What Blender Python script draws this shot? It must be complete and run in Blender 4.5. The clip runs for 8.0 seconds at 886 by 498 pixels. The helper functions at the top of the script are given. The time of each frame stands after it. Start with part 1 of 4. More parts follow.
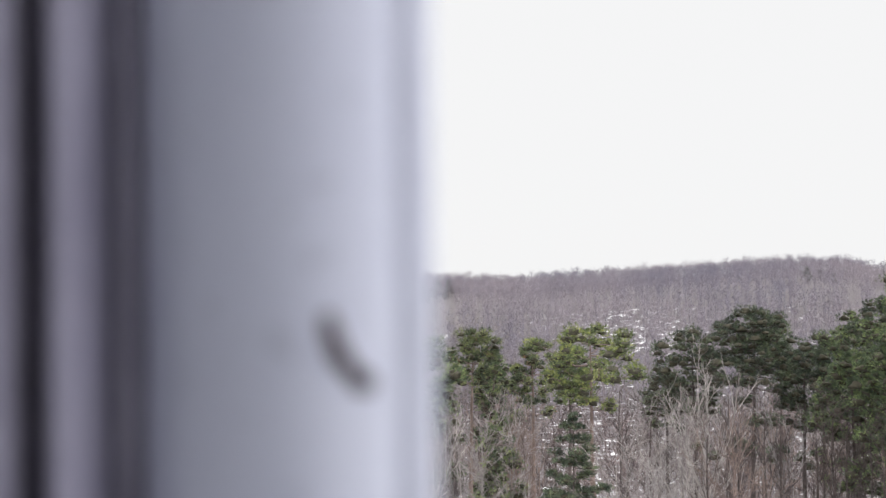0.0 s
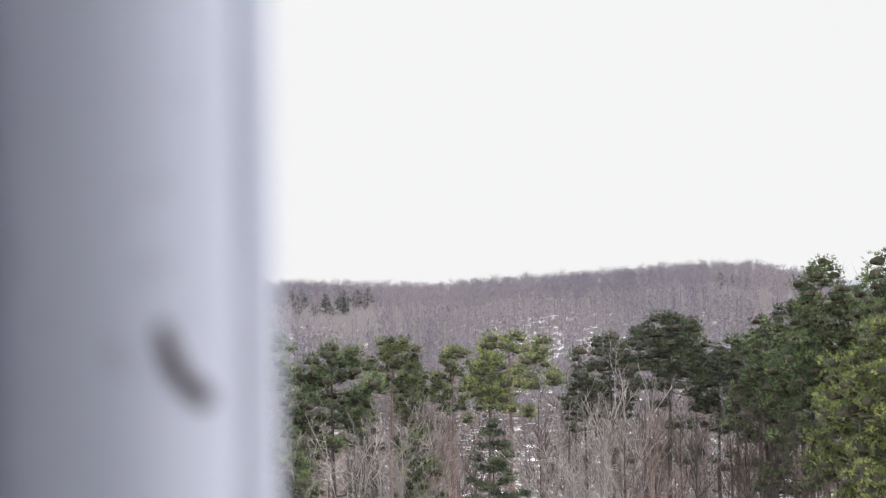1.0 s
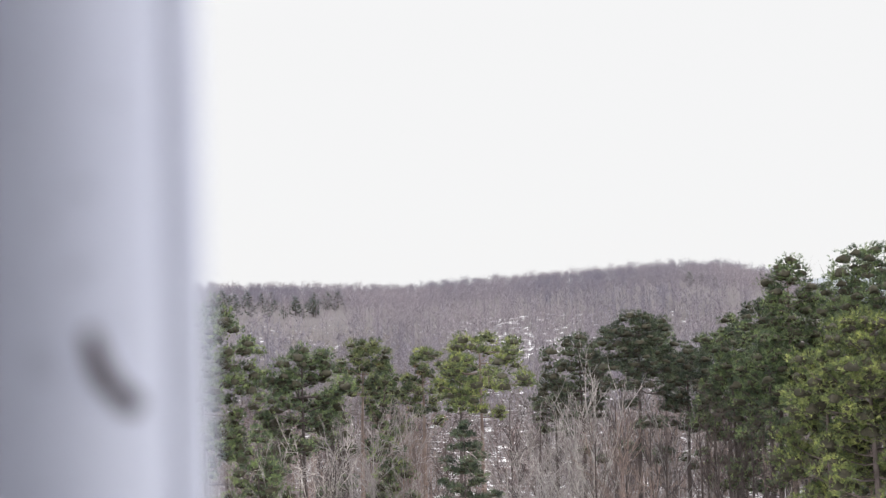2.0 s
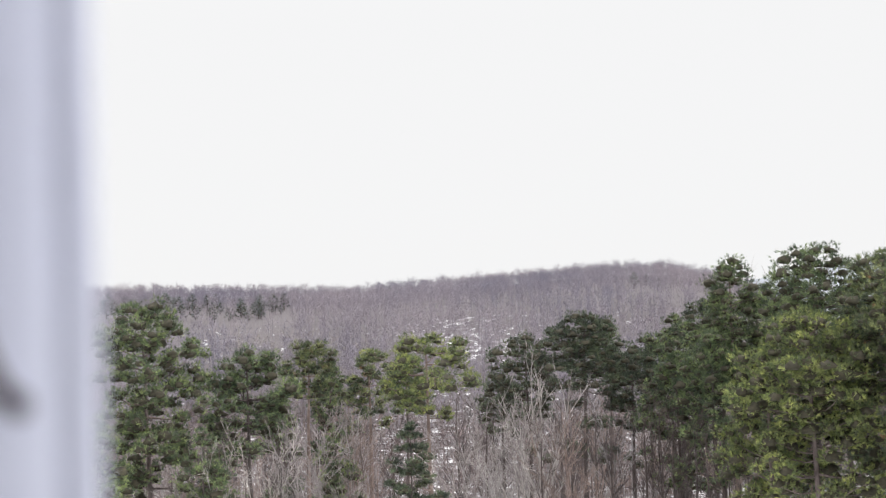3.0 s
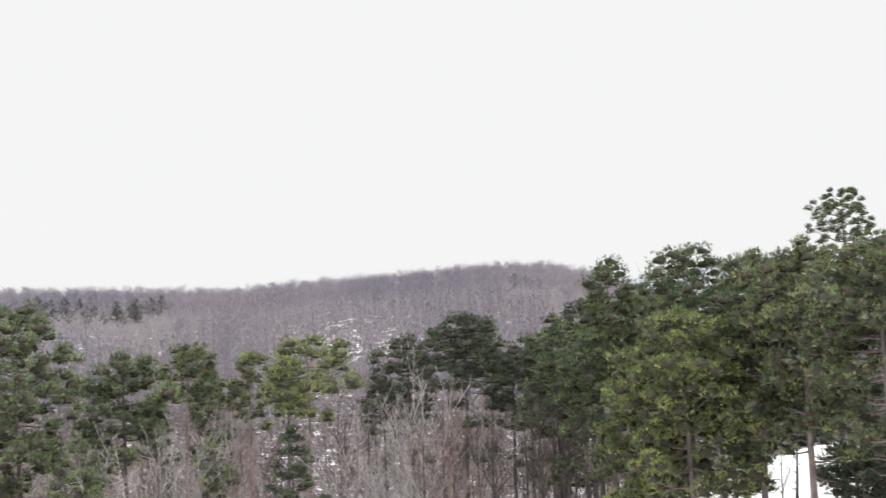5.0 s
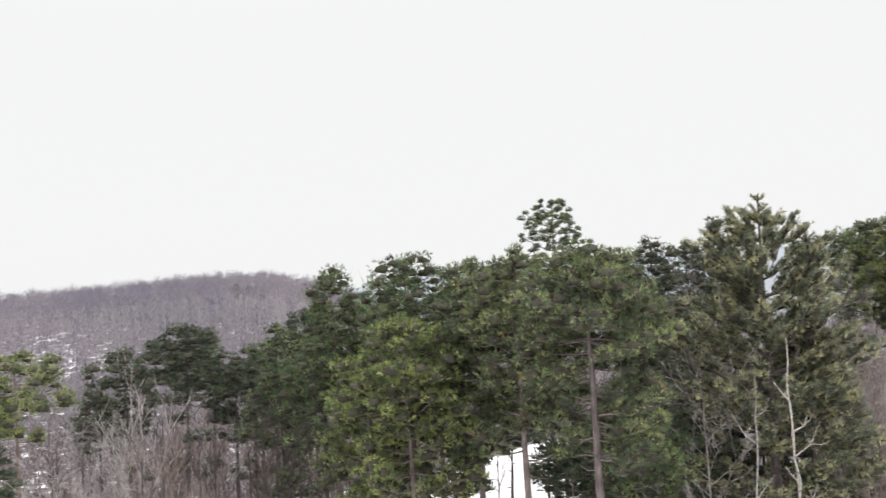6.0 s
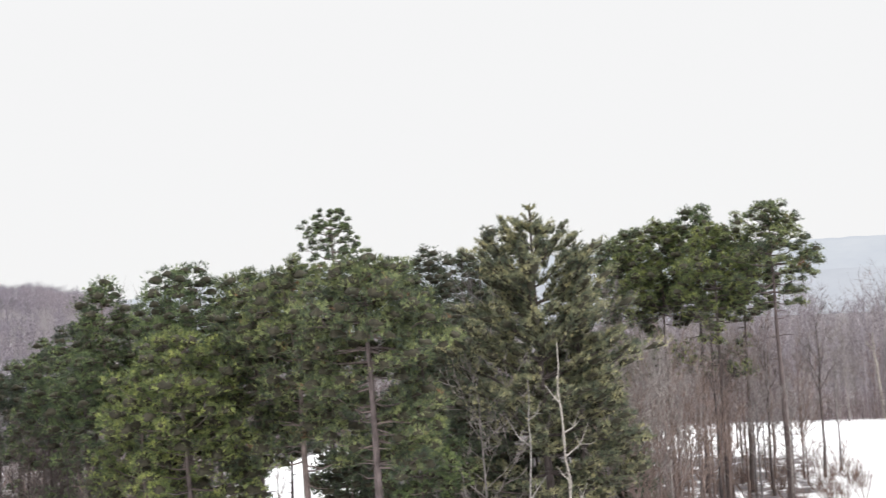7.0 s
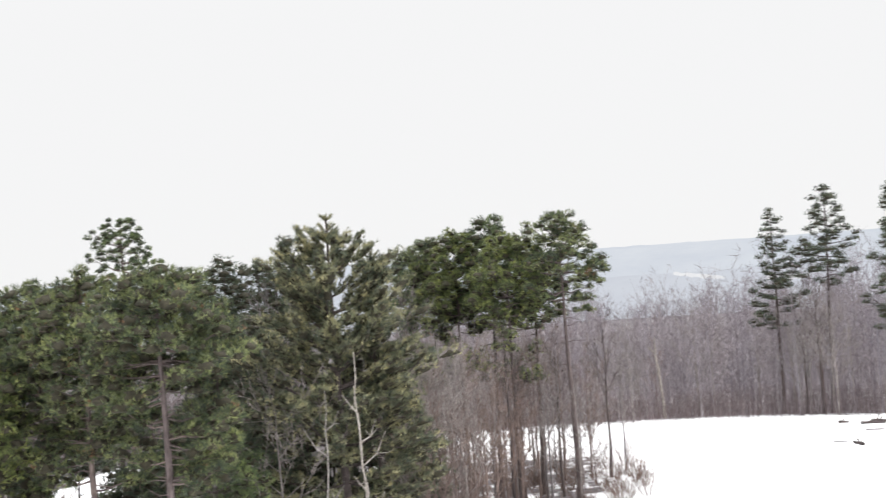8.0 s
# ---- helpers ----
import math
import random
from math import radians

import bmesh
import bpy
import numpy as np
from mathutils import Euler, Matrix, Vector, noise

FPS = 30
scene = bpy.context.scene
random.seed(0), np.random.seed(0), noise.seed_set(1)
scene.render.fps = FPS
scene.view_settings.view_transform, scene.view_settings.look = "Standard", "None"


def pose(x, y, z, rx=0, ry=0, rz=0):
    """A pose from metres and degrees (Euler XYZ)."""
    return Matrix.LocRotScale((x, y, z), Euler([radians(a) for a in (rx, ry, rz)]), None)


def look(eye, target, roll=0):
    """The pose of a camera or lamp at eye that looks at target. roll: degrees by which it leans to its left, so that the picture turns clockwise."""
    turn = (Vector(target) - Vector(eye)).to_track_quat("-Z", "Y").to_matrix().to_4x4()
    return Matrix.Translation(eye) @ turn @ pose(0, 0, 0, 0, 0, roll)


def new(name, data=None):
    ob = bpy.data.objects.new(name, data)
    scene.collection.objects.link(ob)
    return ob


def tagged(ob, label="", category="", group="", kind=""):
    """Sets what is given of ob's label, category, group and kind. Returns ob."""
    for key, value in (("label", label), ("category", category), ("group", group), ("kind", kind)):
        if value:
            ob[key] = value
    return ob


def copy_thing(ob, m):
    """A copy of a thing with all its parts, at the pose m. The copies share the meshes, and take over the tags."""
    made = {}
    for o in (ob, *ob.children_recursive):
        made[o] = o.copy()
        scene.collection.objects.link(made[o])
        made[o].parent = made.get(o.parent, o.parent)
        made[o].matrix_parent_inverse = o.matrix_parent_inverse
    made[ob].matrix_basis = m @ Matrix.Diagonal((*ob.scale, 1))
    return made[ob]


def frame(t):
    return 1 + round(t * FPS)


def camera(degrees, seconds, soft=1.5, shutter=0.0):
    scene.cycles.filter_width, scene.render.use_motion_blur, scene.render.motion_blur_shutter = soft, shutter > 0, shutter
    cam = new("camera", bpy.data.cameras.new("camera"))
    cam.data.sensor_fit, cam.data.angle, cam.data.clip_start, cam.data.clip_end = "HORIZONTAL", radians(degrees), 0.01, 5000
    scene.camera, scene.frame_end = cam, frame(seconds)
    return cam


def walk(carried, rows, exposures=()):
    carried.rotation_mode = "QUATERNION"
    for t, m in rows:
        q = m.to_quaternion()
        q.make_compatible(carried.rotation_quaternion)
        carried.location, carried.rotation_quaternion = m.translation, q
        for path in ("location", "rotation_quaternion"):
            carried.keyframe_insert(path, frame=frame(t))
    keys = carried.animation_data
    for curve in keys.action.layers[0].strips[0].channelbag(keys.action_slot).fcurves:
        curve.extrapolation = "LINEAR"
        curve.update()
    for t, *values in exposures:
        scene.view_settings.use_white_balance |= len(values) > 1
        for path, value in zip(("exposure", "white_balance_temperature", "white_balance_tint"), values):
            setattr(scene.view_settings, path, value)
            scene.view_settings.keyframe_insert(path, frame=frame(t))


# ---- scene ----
# ---------------------------------------------------------------- camera and walk
cam = camera(42.2, 8.0, soft=1.2, shutter=0.25)
cam.data.dof.use_dof = True
cam.data.dof.focus_distance = 48.0
cam.data.dof.aperture_fstop = 3.2
EYE = 12.0
# seconds, x, y, z above the eye, yaw, pitch, roll
PATH = (
    (0.0, 0.000, 0.000, 0.000, 0.00, 1.60, 0.60),
    (0.5, 0.019, 0.013, -0.001, -2.25, 1.79, 0.94),
    (1.0, 0.030, 0.017, -0.001, -4.01, 1.94, 1.19),
    (1.5, 0.036, 0.019, -0.001, -4.50, 1.97, 1.50),
    (3.0, 0.063, 0.026, -0.003, -8.15, 1.97, 1.88),
    (3.5, 0.067, 0.033, -0.004, -8.82, 1.92, 1.94),
    (4.0, 0.068, 0.061, -0.002, -10.01, 1.88, 2.11),
    (4.2, 0.069, 0.067, 0.002, -10.89, 1.84, 2.10),
    (5.3, 0.071, 0.075, 0.009, -18.50, 1.79, 2.36),
    (5.4, 0.072, 0.072, 0.010, -21.05, 1.68, 2.38),
    (5.5, 0.071, 0.070, 0.011, -23.72, 1.56, 2.40),
    (5.6, 0.066, 0.068, 0.011, -25.50, 1.56, 2.48),
    (5.8, 0.056, 0.064, 0.011, -26.40, 1.62, 2.66),
    (6.0, 0.050, 0.058, 0.011, -27.80, 1.68, 2.83),
    (6.5, 0.049, 0.025, 0.011, -33.31, 1.60, 3.28),
    (7.0, 0.055, 0.004, 0.012, -38.76, 1.54, 3.46),
    (7.5, 0.054, -0.016, 0.016, -43.64, 1.47, 3.68),
    (8.0, 0.047, -0.033, 0.018, -48.87, 1.38, 3.92),
)
walk(cam, [(t, pose(x, y, EYE + z, 90 + p, r, w)) for t, x, y, z, w, p, r in PATH])

# ---------------------------------------------------------------- overcast sky and soft sun
SUN_EL, SUN_AZ = radians(56), radians(140)
world = bpy.data.worlds.new("overcast_sky")
scene.world = world
world.use_nodes = True
wn = world.node_tree
wn.nodes.clear()
sky = wn.nodes.new("ShaderNodeTexSky")
sky.sky_type = "NISHITA"
sky.sun_disc = False
sky.sun_elevation, sky.sun_rotation = SUN_EL, SUN_AZ
sky_bg = wn.nodes.new("ShaderNodeBackground")
sky_bg.inputs["Strength"].default_value = 0.05
cloud_bg = wn.nodes.new("ShaderNodeBackground")
# an overcast sky is brightest overhead
sky_tc = wn.nodes.new("ShaderNodeTexCoord")
sky_xyz = wn.nodes.new("ShaderNodeSeparateXYZ")
sky_ramp = wn.nodes.new("ShaderNodeMapRange")
sky_ramp.interpolation_type = "SMOOTHSTEP"
for key, value in (("From Min", 0.22), ("From Max", 1.0), ("To Min", 0.935), ("To Max", 2.6)):
    sky_ramp.inputs[key].default_value = value
wn.links.new(sky_tc.outputs["Generated"], sky_xyz.inputs[0])
wn.links.new(sky_xyz.outputs["Z"], sky_ramp.inputs["Value"])
wn.links.new(sky_ramp.outputs["Result"], cloud_bg.inputs["Strength"])
cloud_bg.inputs["Color"].default_value = (1.0, 1.0, 1.005, 1)
veil = wn.nodes.new("ShaderNodeMixShader")
veil.inputs[0].default_value = 0.97
wout = wn.nodes.new("ShaderNodeOutputWorld")
wn.links.new(sky.outputs[0], sky_bg.inputs["Color"])
wn.links.new(sky_bg.outputs[0], veil.inputs[1])
wn.links.new(cloud_bg.outputs[0], veil.inputs[2])
wn.links.new(veil.outputs[0], wout.inputs["Surface"])
sun_data = bpy.data.lights.new("sun", "SUN")
sun_data.energy, sun_data.angle, sun_data.color = 1.5, radians(30), (1.0, 0.98, 0.95)
sun = new("sun", sun_data)
sun.matrix_world = look((math.sin(SUN_AZ) * 300, math.cos(SUN_AZ) * 300, 300 * math.tan(SUN_EL)), (0, 0, 0))


# ---------------------------------------------------------------- materials
def node_material(name):
    m = bpy.data.materials.new(name)
    m.use_nodes = True
    return m, m.node_tree, m.node_tree.nodes["Principled BSDF"]


def noise_node(nt, scale, detail=4.0, rough=0.6, stretch=None, source="Object"):
    tc = nt.nodes.new("ShaderNodeTexCoord")
    n = nt.nodes.new("ShaderNodeTexNoise")
    n.inputs["Scale"].default_value = scale
    n.inputs["Detail"].default_value = detail
    n.inputs["Roughness"].default_value = rough
    if stretch:
        mp = nt.nodes.new("ShaderNodeMapping")
        mp.inputs["Scale"].default_value = stretch
        nt.links.new(tc.outputs[source], mp.inputs["Vector"])
        nt.links.new(mp.outputs[0], n.inputs["Vector"])
    else:
        nt.links.new(tc.outputs[source], n.inputs["Vector"])
    return n.outputs["Fac"]


def ramp(nt, fac, *stops):
    r = nt.nodes.new("ShaderNodeValToRGB")
    while len(r.color_ramp.elements) < len(stops):
        r.color_ramp.elements.new(0.5)
    for e, (p, c) in zip(r.color_ramp.elements, stops):
        e.position, e.color = p, (*c, 1)
    nt.links.new(fac, r.inputs[0])
    return r.outputs[0]


def mix(nt, fac, a, b, kind="MIX"):
    n = nt.nodes.new("ShaderNodeMix")
    n.data_type, n.blend_type = "RGBA", kind
    for socket, value in ((n.inputs[0], fac), (n.inputs[6], a), (n.inputs[7], b)):
        if isinstance(value, bpy.types.NodeSocket):
            nt.links.new(value, socket)
        elif isinstance(value, tuple):
            socket.default_value = (*value, 1)
        else:
            socket.default_value = value
    return n.outputs[2]


def bump(nt, bsdf, height, strength=0.5, distance=0.02):
    b = nt.nodes.new("ShaderNodeBump")
    b.inputs["Strength"].default_value, b.inputs["Distance"].default_value = strength, distance
    nt.links.new(height, b.inputs["Height"])
    nt.links.new(b.outputs[0], bsdf.inputs["Normal"])


def needle_material(name, dark, mid, bright, dead=None, dead_from=0.62):
    """Pine needles: hue drifts over boughs, fine change from needle to needle."""
    m, nt, b = node_material(name)
    broad = ramp(nt, noise_node(nt, 1.6, 2), (0.37, dark), (0.5, mid), (0.61, bright))
    geo = nt.nodes.new("ShaderNodeNewGeometry")
    fine = ramp(nt, geo.outputs["Random Per Island"], (0.0, (0.78, 0.78, 0.8)), (1.0, (1.22, 1.2, 1.15)))
    col = mix(nt, 1.0, broad, fine, "MULTIPLY")
    tufts = ramp(nt, noise_node(nt, 5.0, 2, 0.5), (0.36, (0.55, 0.58, 0.62)), (0.5, (1.0, 1.0, 1.0)), (0.64, (1.5, 1.46, 1.36)))
    col = mix(nt, 1.0, col, tufts, "MULTIPLY")
    info = nt.nodes.new("ShaderNodeObjectInfo")
    tint = ramp(nt, info.outputs["Random"], (0.0, (0.93, 0.93, 0.93)), (1.0, (1.13, 1.08, 0.97)))
    col = mix(nt, 1.0, col, tint, "MULTIPLY")
    if dead:
        spots = ramp(nt, noise_node(nt, 1.3, 2), (dead_from, (0, 0, 0)), (dead_from + 0.06, (1, 1, 1)))
        col = mix(nt, spots, col, dead)
    nt.links.new(col, b.inputs["Base Color"])
    b.inputs["Roughness"].default_value = 0.55
    tr = nt.nodes.new("ShaderNodeBsdfTranslucent")
    nt.links.new(col, tr.inputs["Color"])
    ms = nt.nodes.new("ShaderNodeMixShader")
    ms.inputs[0].default_value = 0.1
    out = nt.nodes["Material Output"]
    nt.links.new(b.outputs[0], ms.inputs[1])
    nt.links.new(tr.outputs[0], ms.inputs[2])
    nt.links.new(ms.outputs[0], out.inputs["Surface"])
    return m


def bark_material(name, a, b_, c, scale=9.0, flakes=(1, 1, 0.25), vary=0.25):
    m, nt, b = node_material(name)
    h = noise_node(nt, scale, 5, 0.7, flakes)
    col = ramp(nt, h, (0.32, a), (0.52, b_), (0.7, c))
    patch = ramp(nt, noise_node(nt, 0.8, 2), (0.3, (1 - vary,) * 3), (0.7, (1 + vary,) * 3))
    col = mix(nt, 1.0, col, patch, "MULTIPLY")
    info = nt.nodes.new("ShaderNodeObjectInfo")
    tint = ramp(nt, info.outputs["Random"], (0.0, (0.8, 0.8, 0.82)), (1.0, (1.2, 1.17, 1.12)))
    col = mix(nt, 1.0, col, tint, "MULTIPLY")
    nt.links.new(col, b.inputs["Base Color"])
    b.inputs["Roughness"].default_value = 0.9
    bump(nt, b, h, 0.8, 0.03)
    return m


def wood_stuff_material(name, *stops):
    """Bark of far woods: each tree a little different in hue, broad drifts over the slope."""
    m, nt, b = node_material(name)
    geo = nt.nodes.new("ShaderNodeNewGeometry")
    col = ramp(nt, geo.outputs["Random Per Island"], *stops)
    drift = ramp(nt, noise_node(nt, 0.022, 3), (0.35, (0.8, 0.8, 0.86)), (0.65, (1.18, 1.1, 1.05)))
    col = mix(nt, 1.0, col, drift, "MULTIPLY")
    nt.links.new(col, b.inputs["Base Color"])
    b.inputs["Roughness"].default_value = 0.9
    return m


def plain_material(name, a, b_, scale, rough, relief=0.0, metal=0.0):
    m, nt, b = node_material(name)
    h = noise_node(nt, scale, 5, 0.65)
    nt.links.new(ramp(nt, h, (0.35, a), (0.65, b_)), b.inputs["Base Color"])
    b.inputs["Roughness"].default_value, b.inputs["Metallic"].default_value = rough, metal
    if relief:
        bump(nt, b, h, 0.5, relief)
    return m


PINE = needle_material("pine_needles", (0.045, 0.068, 0.042), (0.104, 0.149, 0.072), (0.202, 0.264, 0.115))
PINE_BRIGHT = needle_material("pine_needles_yellow_green", (0.059, 0.082, 0.038), (0.139, 0.182, 0.067), (0.242, 0.28, 0.1))
PINE_BROWN = needle_material("pine_needles_browning", (0.047, 0.068, 0.045), (0.122, 0.157, 0.075), (0.228, 0.264, 0.118), (0.24, 0.125, 0.066), 0.66)
PINE_DARK = needle_material("pine_needles_dark", (0.032, 0.046, 0.035), (0.061, 0.087, 0.057), (0.113, 0.142, 0.086))
# needle colour paled and blued to stand for haze over the distance
FAR_GREEN_HAZED = needle_material("far_evergreen_needles_hazed", (0.13, 0.165, 0.18), (0.165, 0.2, 0.212), (0.2, 0.23, 0.236))
WHITE_PINE = needle_material("white_pine_needles", (0.074, 0.093, 0.066), (0.185, 0.2, 0.127), (0.332, 0.322, 0.193))
PINE_BARK = bark_material("pine_bark", (0.07, 0.055, 0.05), (0.16, 0.125, 0.12), (0.25, 0.2, 0.19))
DARK_BARK = bark_material("dark_bark", (0.04, 0.032, 0.03), (0.09, 0.072, 0.07), (0.15, 0.12, 0.115))
GREY_BARK = bark_material("grey_bark", (0.15, 0.13, 0.13), (0.26, 0.235, 0.23), (0.38, 0.345, 0.34), 7.0)
PALE_BARK = bark_material("pale_grey_bark", (0.22, 0.2, 0.198), (0.35, 0.322, 0.315), (0.46, 0.43, 0.42), 7.0)
RED_BARK = bark_material("reddish_bark", (0.12, 0.085, 0.078), (0.2, 0.15, 0.135), (0.3, 0.24, 0.22), 7.0)
BIRCH_BARK = bark_material("pale_birch_bark", (0.14, 0.122, 0.11), (0.32, 0.295, 0.275), (0.46, 0.43, 0.405), 5.0, (1, 1, 2.5))
# bark made paler and more mauve, so the hill's haze sits in its colour
HILL_BARK_HAZED = wood_stuff_material("hillside_bark_hazed", (0.0, (0.21, 0.196, 0.23)), (0.5, (0.272, 0.252, 0.292)), (1.0, (0.345, 0.322, 0.366)))
WOOD_BARK = wood_stuff_material("woodland_bark", (0.0, (0.175, 0.156, 0.168)), (0.5, (0.28, 0.255, 0.274)), (1.0, (0.4, 0.37, 0.392)))
VALLEY_BARK = wood_stuff_material("valley_bark", (0.0, (0.085, 0.066, 0.066)), (0.55, (0.165, 0.132, 0.132)), (1.0, (0.27, 0.225, 0.222)))
TAN_BARK = wood_stuff_material("tan_bark", (0.0, (0.26, 0.235, 0.22)), (0.5, (0.34, 0.31, 0.285)), (1.0, (0.44, 0.405, 0.375)))
BRUSH = wood_stuff_material("brush_stalks", (0.0, (0.09, 0.06, 0.05)), (0.6, (0.18, 0.125, 0.105)), (1.0, (0.28, 0.21, 0.17)))
# dead inner needles, coloured darker to stand for the shade inside crowns
INNER_SHADE = plain_material("dead_inner_needles_shade", (0.03, 0.028, 0.018), (0.066, 0.058, 0.036), 6.0, 0.9, 0.02)
CONCRETE = plain_material("concrete", (0.34, 0.34, 0.33), (0.45, 0.44, 0.43), 6.0, 0.85, 0.004)
# unseen floor, coloured dark so less light bounces up the post
DECK = plain_material("low_bounce_concrete_deck", (0.14, 0.138, 0.135), (0.2, 0.196, 0.19), 3.0, 0.8, 0.004)
RENDERED = plain_material("unseen_wall_grey", (0.17, 0.17, 0.19), (0.22, 0.22, 0.235), 4.0, 0.8, 0.003)
# darker than the post paint: the shade on the ribs is in this colour
RIB_SHADE_PAINT = plain_material("shade_darkened_rib_paint", (0.205, 0.194, 0.262), (0.26, 0.248, 0.322), 14.0, 0.7, 0.001)
CHIP = plain_material("exposed_rusty_steel", (0.03, 0.022, 0.025), (0.07, 0.04, 0.04), 160.0, 0.8, 0.0006)


def post_paint():
    m, nt, b = node_material("pale_grey_post_paint")
    broad = noise_node(nt, 9.0, 4, 0.6, (1, 1, 0.5))
    col = ramp(nt, broad, (0.3, (0.56, 0.58, 0.695)), (0.7, (0.62, 0.64, 0.75)))
    specks = ramp(nt, noise_node(nt, 60.0, 3), (0.28, (0.8, 0.8, 0.8)), (0.4, (1, 1, 1)))
    nt.links.new(mix(nt, 1.0, col, specks, "MULTIPLY"), b.inputs["Base Color"])
    b.inputs["Roughness"].default_value = 0.7
    b.inputs["Specular IOR Level"].default_value = 0.3
    bump(nt, b, noise_node(nt, 120.0, 3), 0.15, 0.001)
    return m


POST_PAINT = post_paint()


def ground_material():
    """Old snow; leaf litter shows through under the woods."""
    m, nt, b = node_material("snow_and_leaf_litter")
    drift = noise_node(nt, 0.12, 5, 0.55)
    snow = ramp(nt, drift, (0.3, (0.86, 0.87, 0.89)), (0.7, (0.93, 0.93, 0.94)))
    litter = ramp(nt, noise_node(nt, 1.6, 5, 0.7), (0.3, (0.064, 0.054, 0.058)), (0.55, (0.125, 0.108, 0.114)), (0.75, (0.21, 0.185, 0.19)))
    at = nt.nodes.new("ShaderNodeAttribute")
    at.attribute_name = "litter"
    blot = noise_node(nt, 0.55, 6, 0.72)
    add = nt.nodes.new("ShaderNodeMath")
    add.operation = "ADD"
    nt.links.new(at.outputs["Fac"], add.inputs[0])
    nt.links.new(blot, add.inputs[1])
    mask = ramp(nt, add.outputs[0], (0.9, (0, 0, 0)), (1.02, (1, 1, 1)))
    nt.links.new(mix(nt, mask, snow, litter), b.inputs["Base Color"])
    b.inputs["Roughness"].default_value = 0.8
    bump(nt, b, noise_node(nt, 2.2, 6, 0.65), 0.35, 0.08)
    return m


GROUND = ground_material()


def haze_glow_material(name, a, b_, scale):
    """Far ridges, a plain backdrop of distance that glows, with the haze mixed into its colour."""
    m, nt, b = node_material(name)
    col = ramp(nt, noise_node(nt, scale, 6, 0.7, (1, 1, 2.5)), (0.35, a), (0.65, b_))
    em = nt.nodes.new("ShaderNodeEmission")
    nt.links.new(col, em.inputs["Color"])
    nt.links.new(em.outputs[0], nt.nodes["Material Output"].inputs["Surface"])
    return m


# emissive colours that hold the distance haze of ridges and snow strips
RIDGE_FAR_HAZE = haze_glow_material("far_ridge_haze_glow", (0.645, 0.685, 0.755), (0.71, 0.745, 0.80), 0.006)
RIDGE_NEAR_HAZE = haze_glow_material("nearer_ridge_haze_glow", (0.61, 0.64, 0.705), (0.66, 0.69, 0.75), 0.012)
RIDGE_SNOW_HAZE = haze_glow_material("ridge_snow_haze_glow", (0.80, 0.81, 0.84), (0.88, 0.885, 0.90), 0.02)


# ---------------------------------------------------------------- mesh helpers
class Geo:
    """Triangles gathered as arrays."""

    def __init__(self):
        self.v, self.f, self.n = [], [], 0

    def add(self, v, f):
        self.v.append(np.asarray(v, float).reshape(-1, 3))
        self.f.append(np.asarray(f, int).reshape(-1, 3) + self.n)
        self.n += len(self.v[-1])

    def tube(self, pts, radii, sides=5, cap=False):
        pts, radii = np.asarray(pts, float), np.asarray(radii, float)
        n = len(pts)
        d = np.gradient(pts, axis=0)
        d /= np.linalg.norm(d, axis=1)[:, None] + 1e-9
        ref = np.where(np.abs(d[:, 2:3]) > 0.9, [[1.0, 0, 0]], [[0, 0, 1.0]])
        u = np.cross(d, ref)
        u /= np.linalg.norm(u, axis=1)[:, None] + 1e-9
        w = np.cross(d, u)
        a = np.arange(sides) * 2 * np.pi / sides
        ring = u[:, None] * np.cos(a)[None, :, None] + w[:, None] * np.sin(a)[None, :, None]
        v = (pts[:, None] + ring * radii[:, None, None]).reshape(-1, 3)
        i, j = np.meshgrid(np.arange(n - 1), np.arange(sides), indexing="ij")
        p, q = i * sides + j, i * sides + (j + 1) % sides
        f = np.concatenate([np.stack([p, q, q + sides], -1).reshape(-1, 3), np.stack([p, q + sides, p + sides], -1).reshape(-1, 3)])
        if cap:
            k = np.arange(1, sides - 1)
            f = np.concatenate([f, np.stack([k * 0 + (n - 1) * sides, (n - 1) * sides + k, (n - 1) * sides + k + 1], -1)])
        self.add(v, f)

    def arrays(self):
        return (np.concatenate(self.v), np.concatenate(self.f)) if self.v else (np.zeros((0, 3)), np.zeros((0, 3), int))


def mesh_of(name, v, f, material, smooth=True):
    me = bpy.data.meshes.new(name)
    me.vertices.add(len(v))
    me.vertices.foreach_set("co", np.ascontiguousarray(v, dtype=np.float32).ravel())
    me.loops.add(len(f) * 3)
    me.loops.foreach_set("vertex_index", np.ascontiguousarray(f, dtype=np.int32).ravel())
    me.polygons.add(len(f))
    me.polygons.foreach_set("loop_start", np.arange(0, len(f) * 3, 3, dtype=np.int32))
    me.polygons.foreach_set("use_smooth", np.full(len(f), smooth))
    me.update(calc_edges=True)
    me.validate()
    me.materials.append(material)
    return me


def geo_part(name, geo, material, parent=None, label="", smooth=True):
    v, f = geo.arrays()
    ob = new(name, mesh_of(name, v, f, material, smooth))
    ob.parent = parent
    return tagged(ob, label)


def part(name, bm, material, parent=None, label=""):
    me = bpy.data.meshes.new(name)
    bm.to_mesh(me)
    bm.free()
    me.materials.append(material)
    ob = new(name, me)
    ob.parent = parent
    return tagged(ob, label)


def box_bm(x0, y0, z0, x1, y1, z1, edge=0.0):
    bm = bmesh.new()
    bmesh.ops.create_cube(bm, size=1)
    for v in bm.verts:
        v.co = ((x0 + x1) / 2 + v.co.x * (x1 - x0), (y0 + y1) / 2 + v.co.y * (y1 - y0), (z0 + z1) / 2 + v.co.z * (z1 - z0))
    if edge:
        bmesh.ops.bevel(bm, geom=bm.edges, offset=edge, segments=2, affect="EDGES")
    return bm


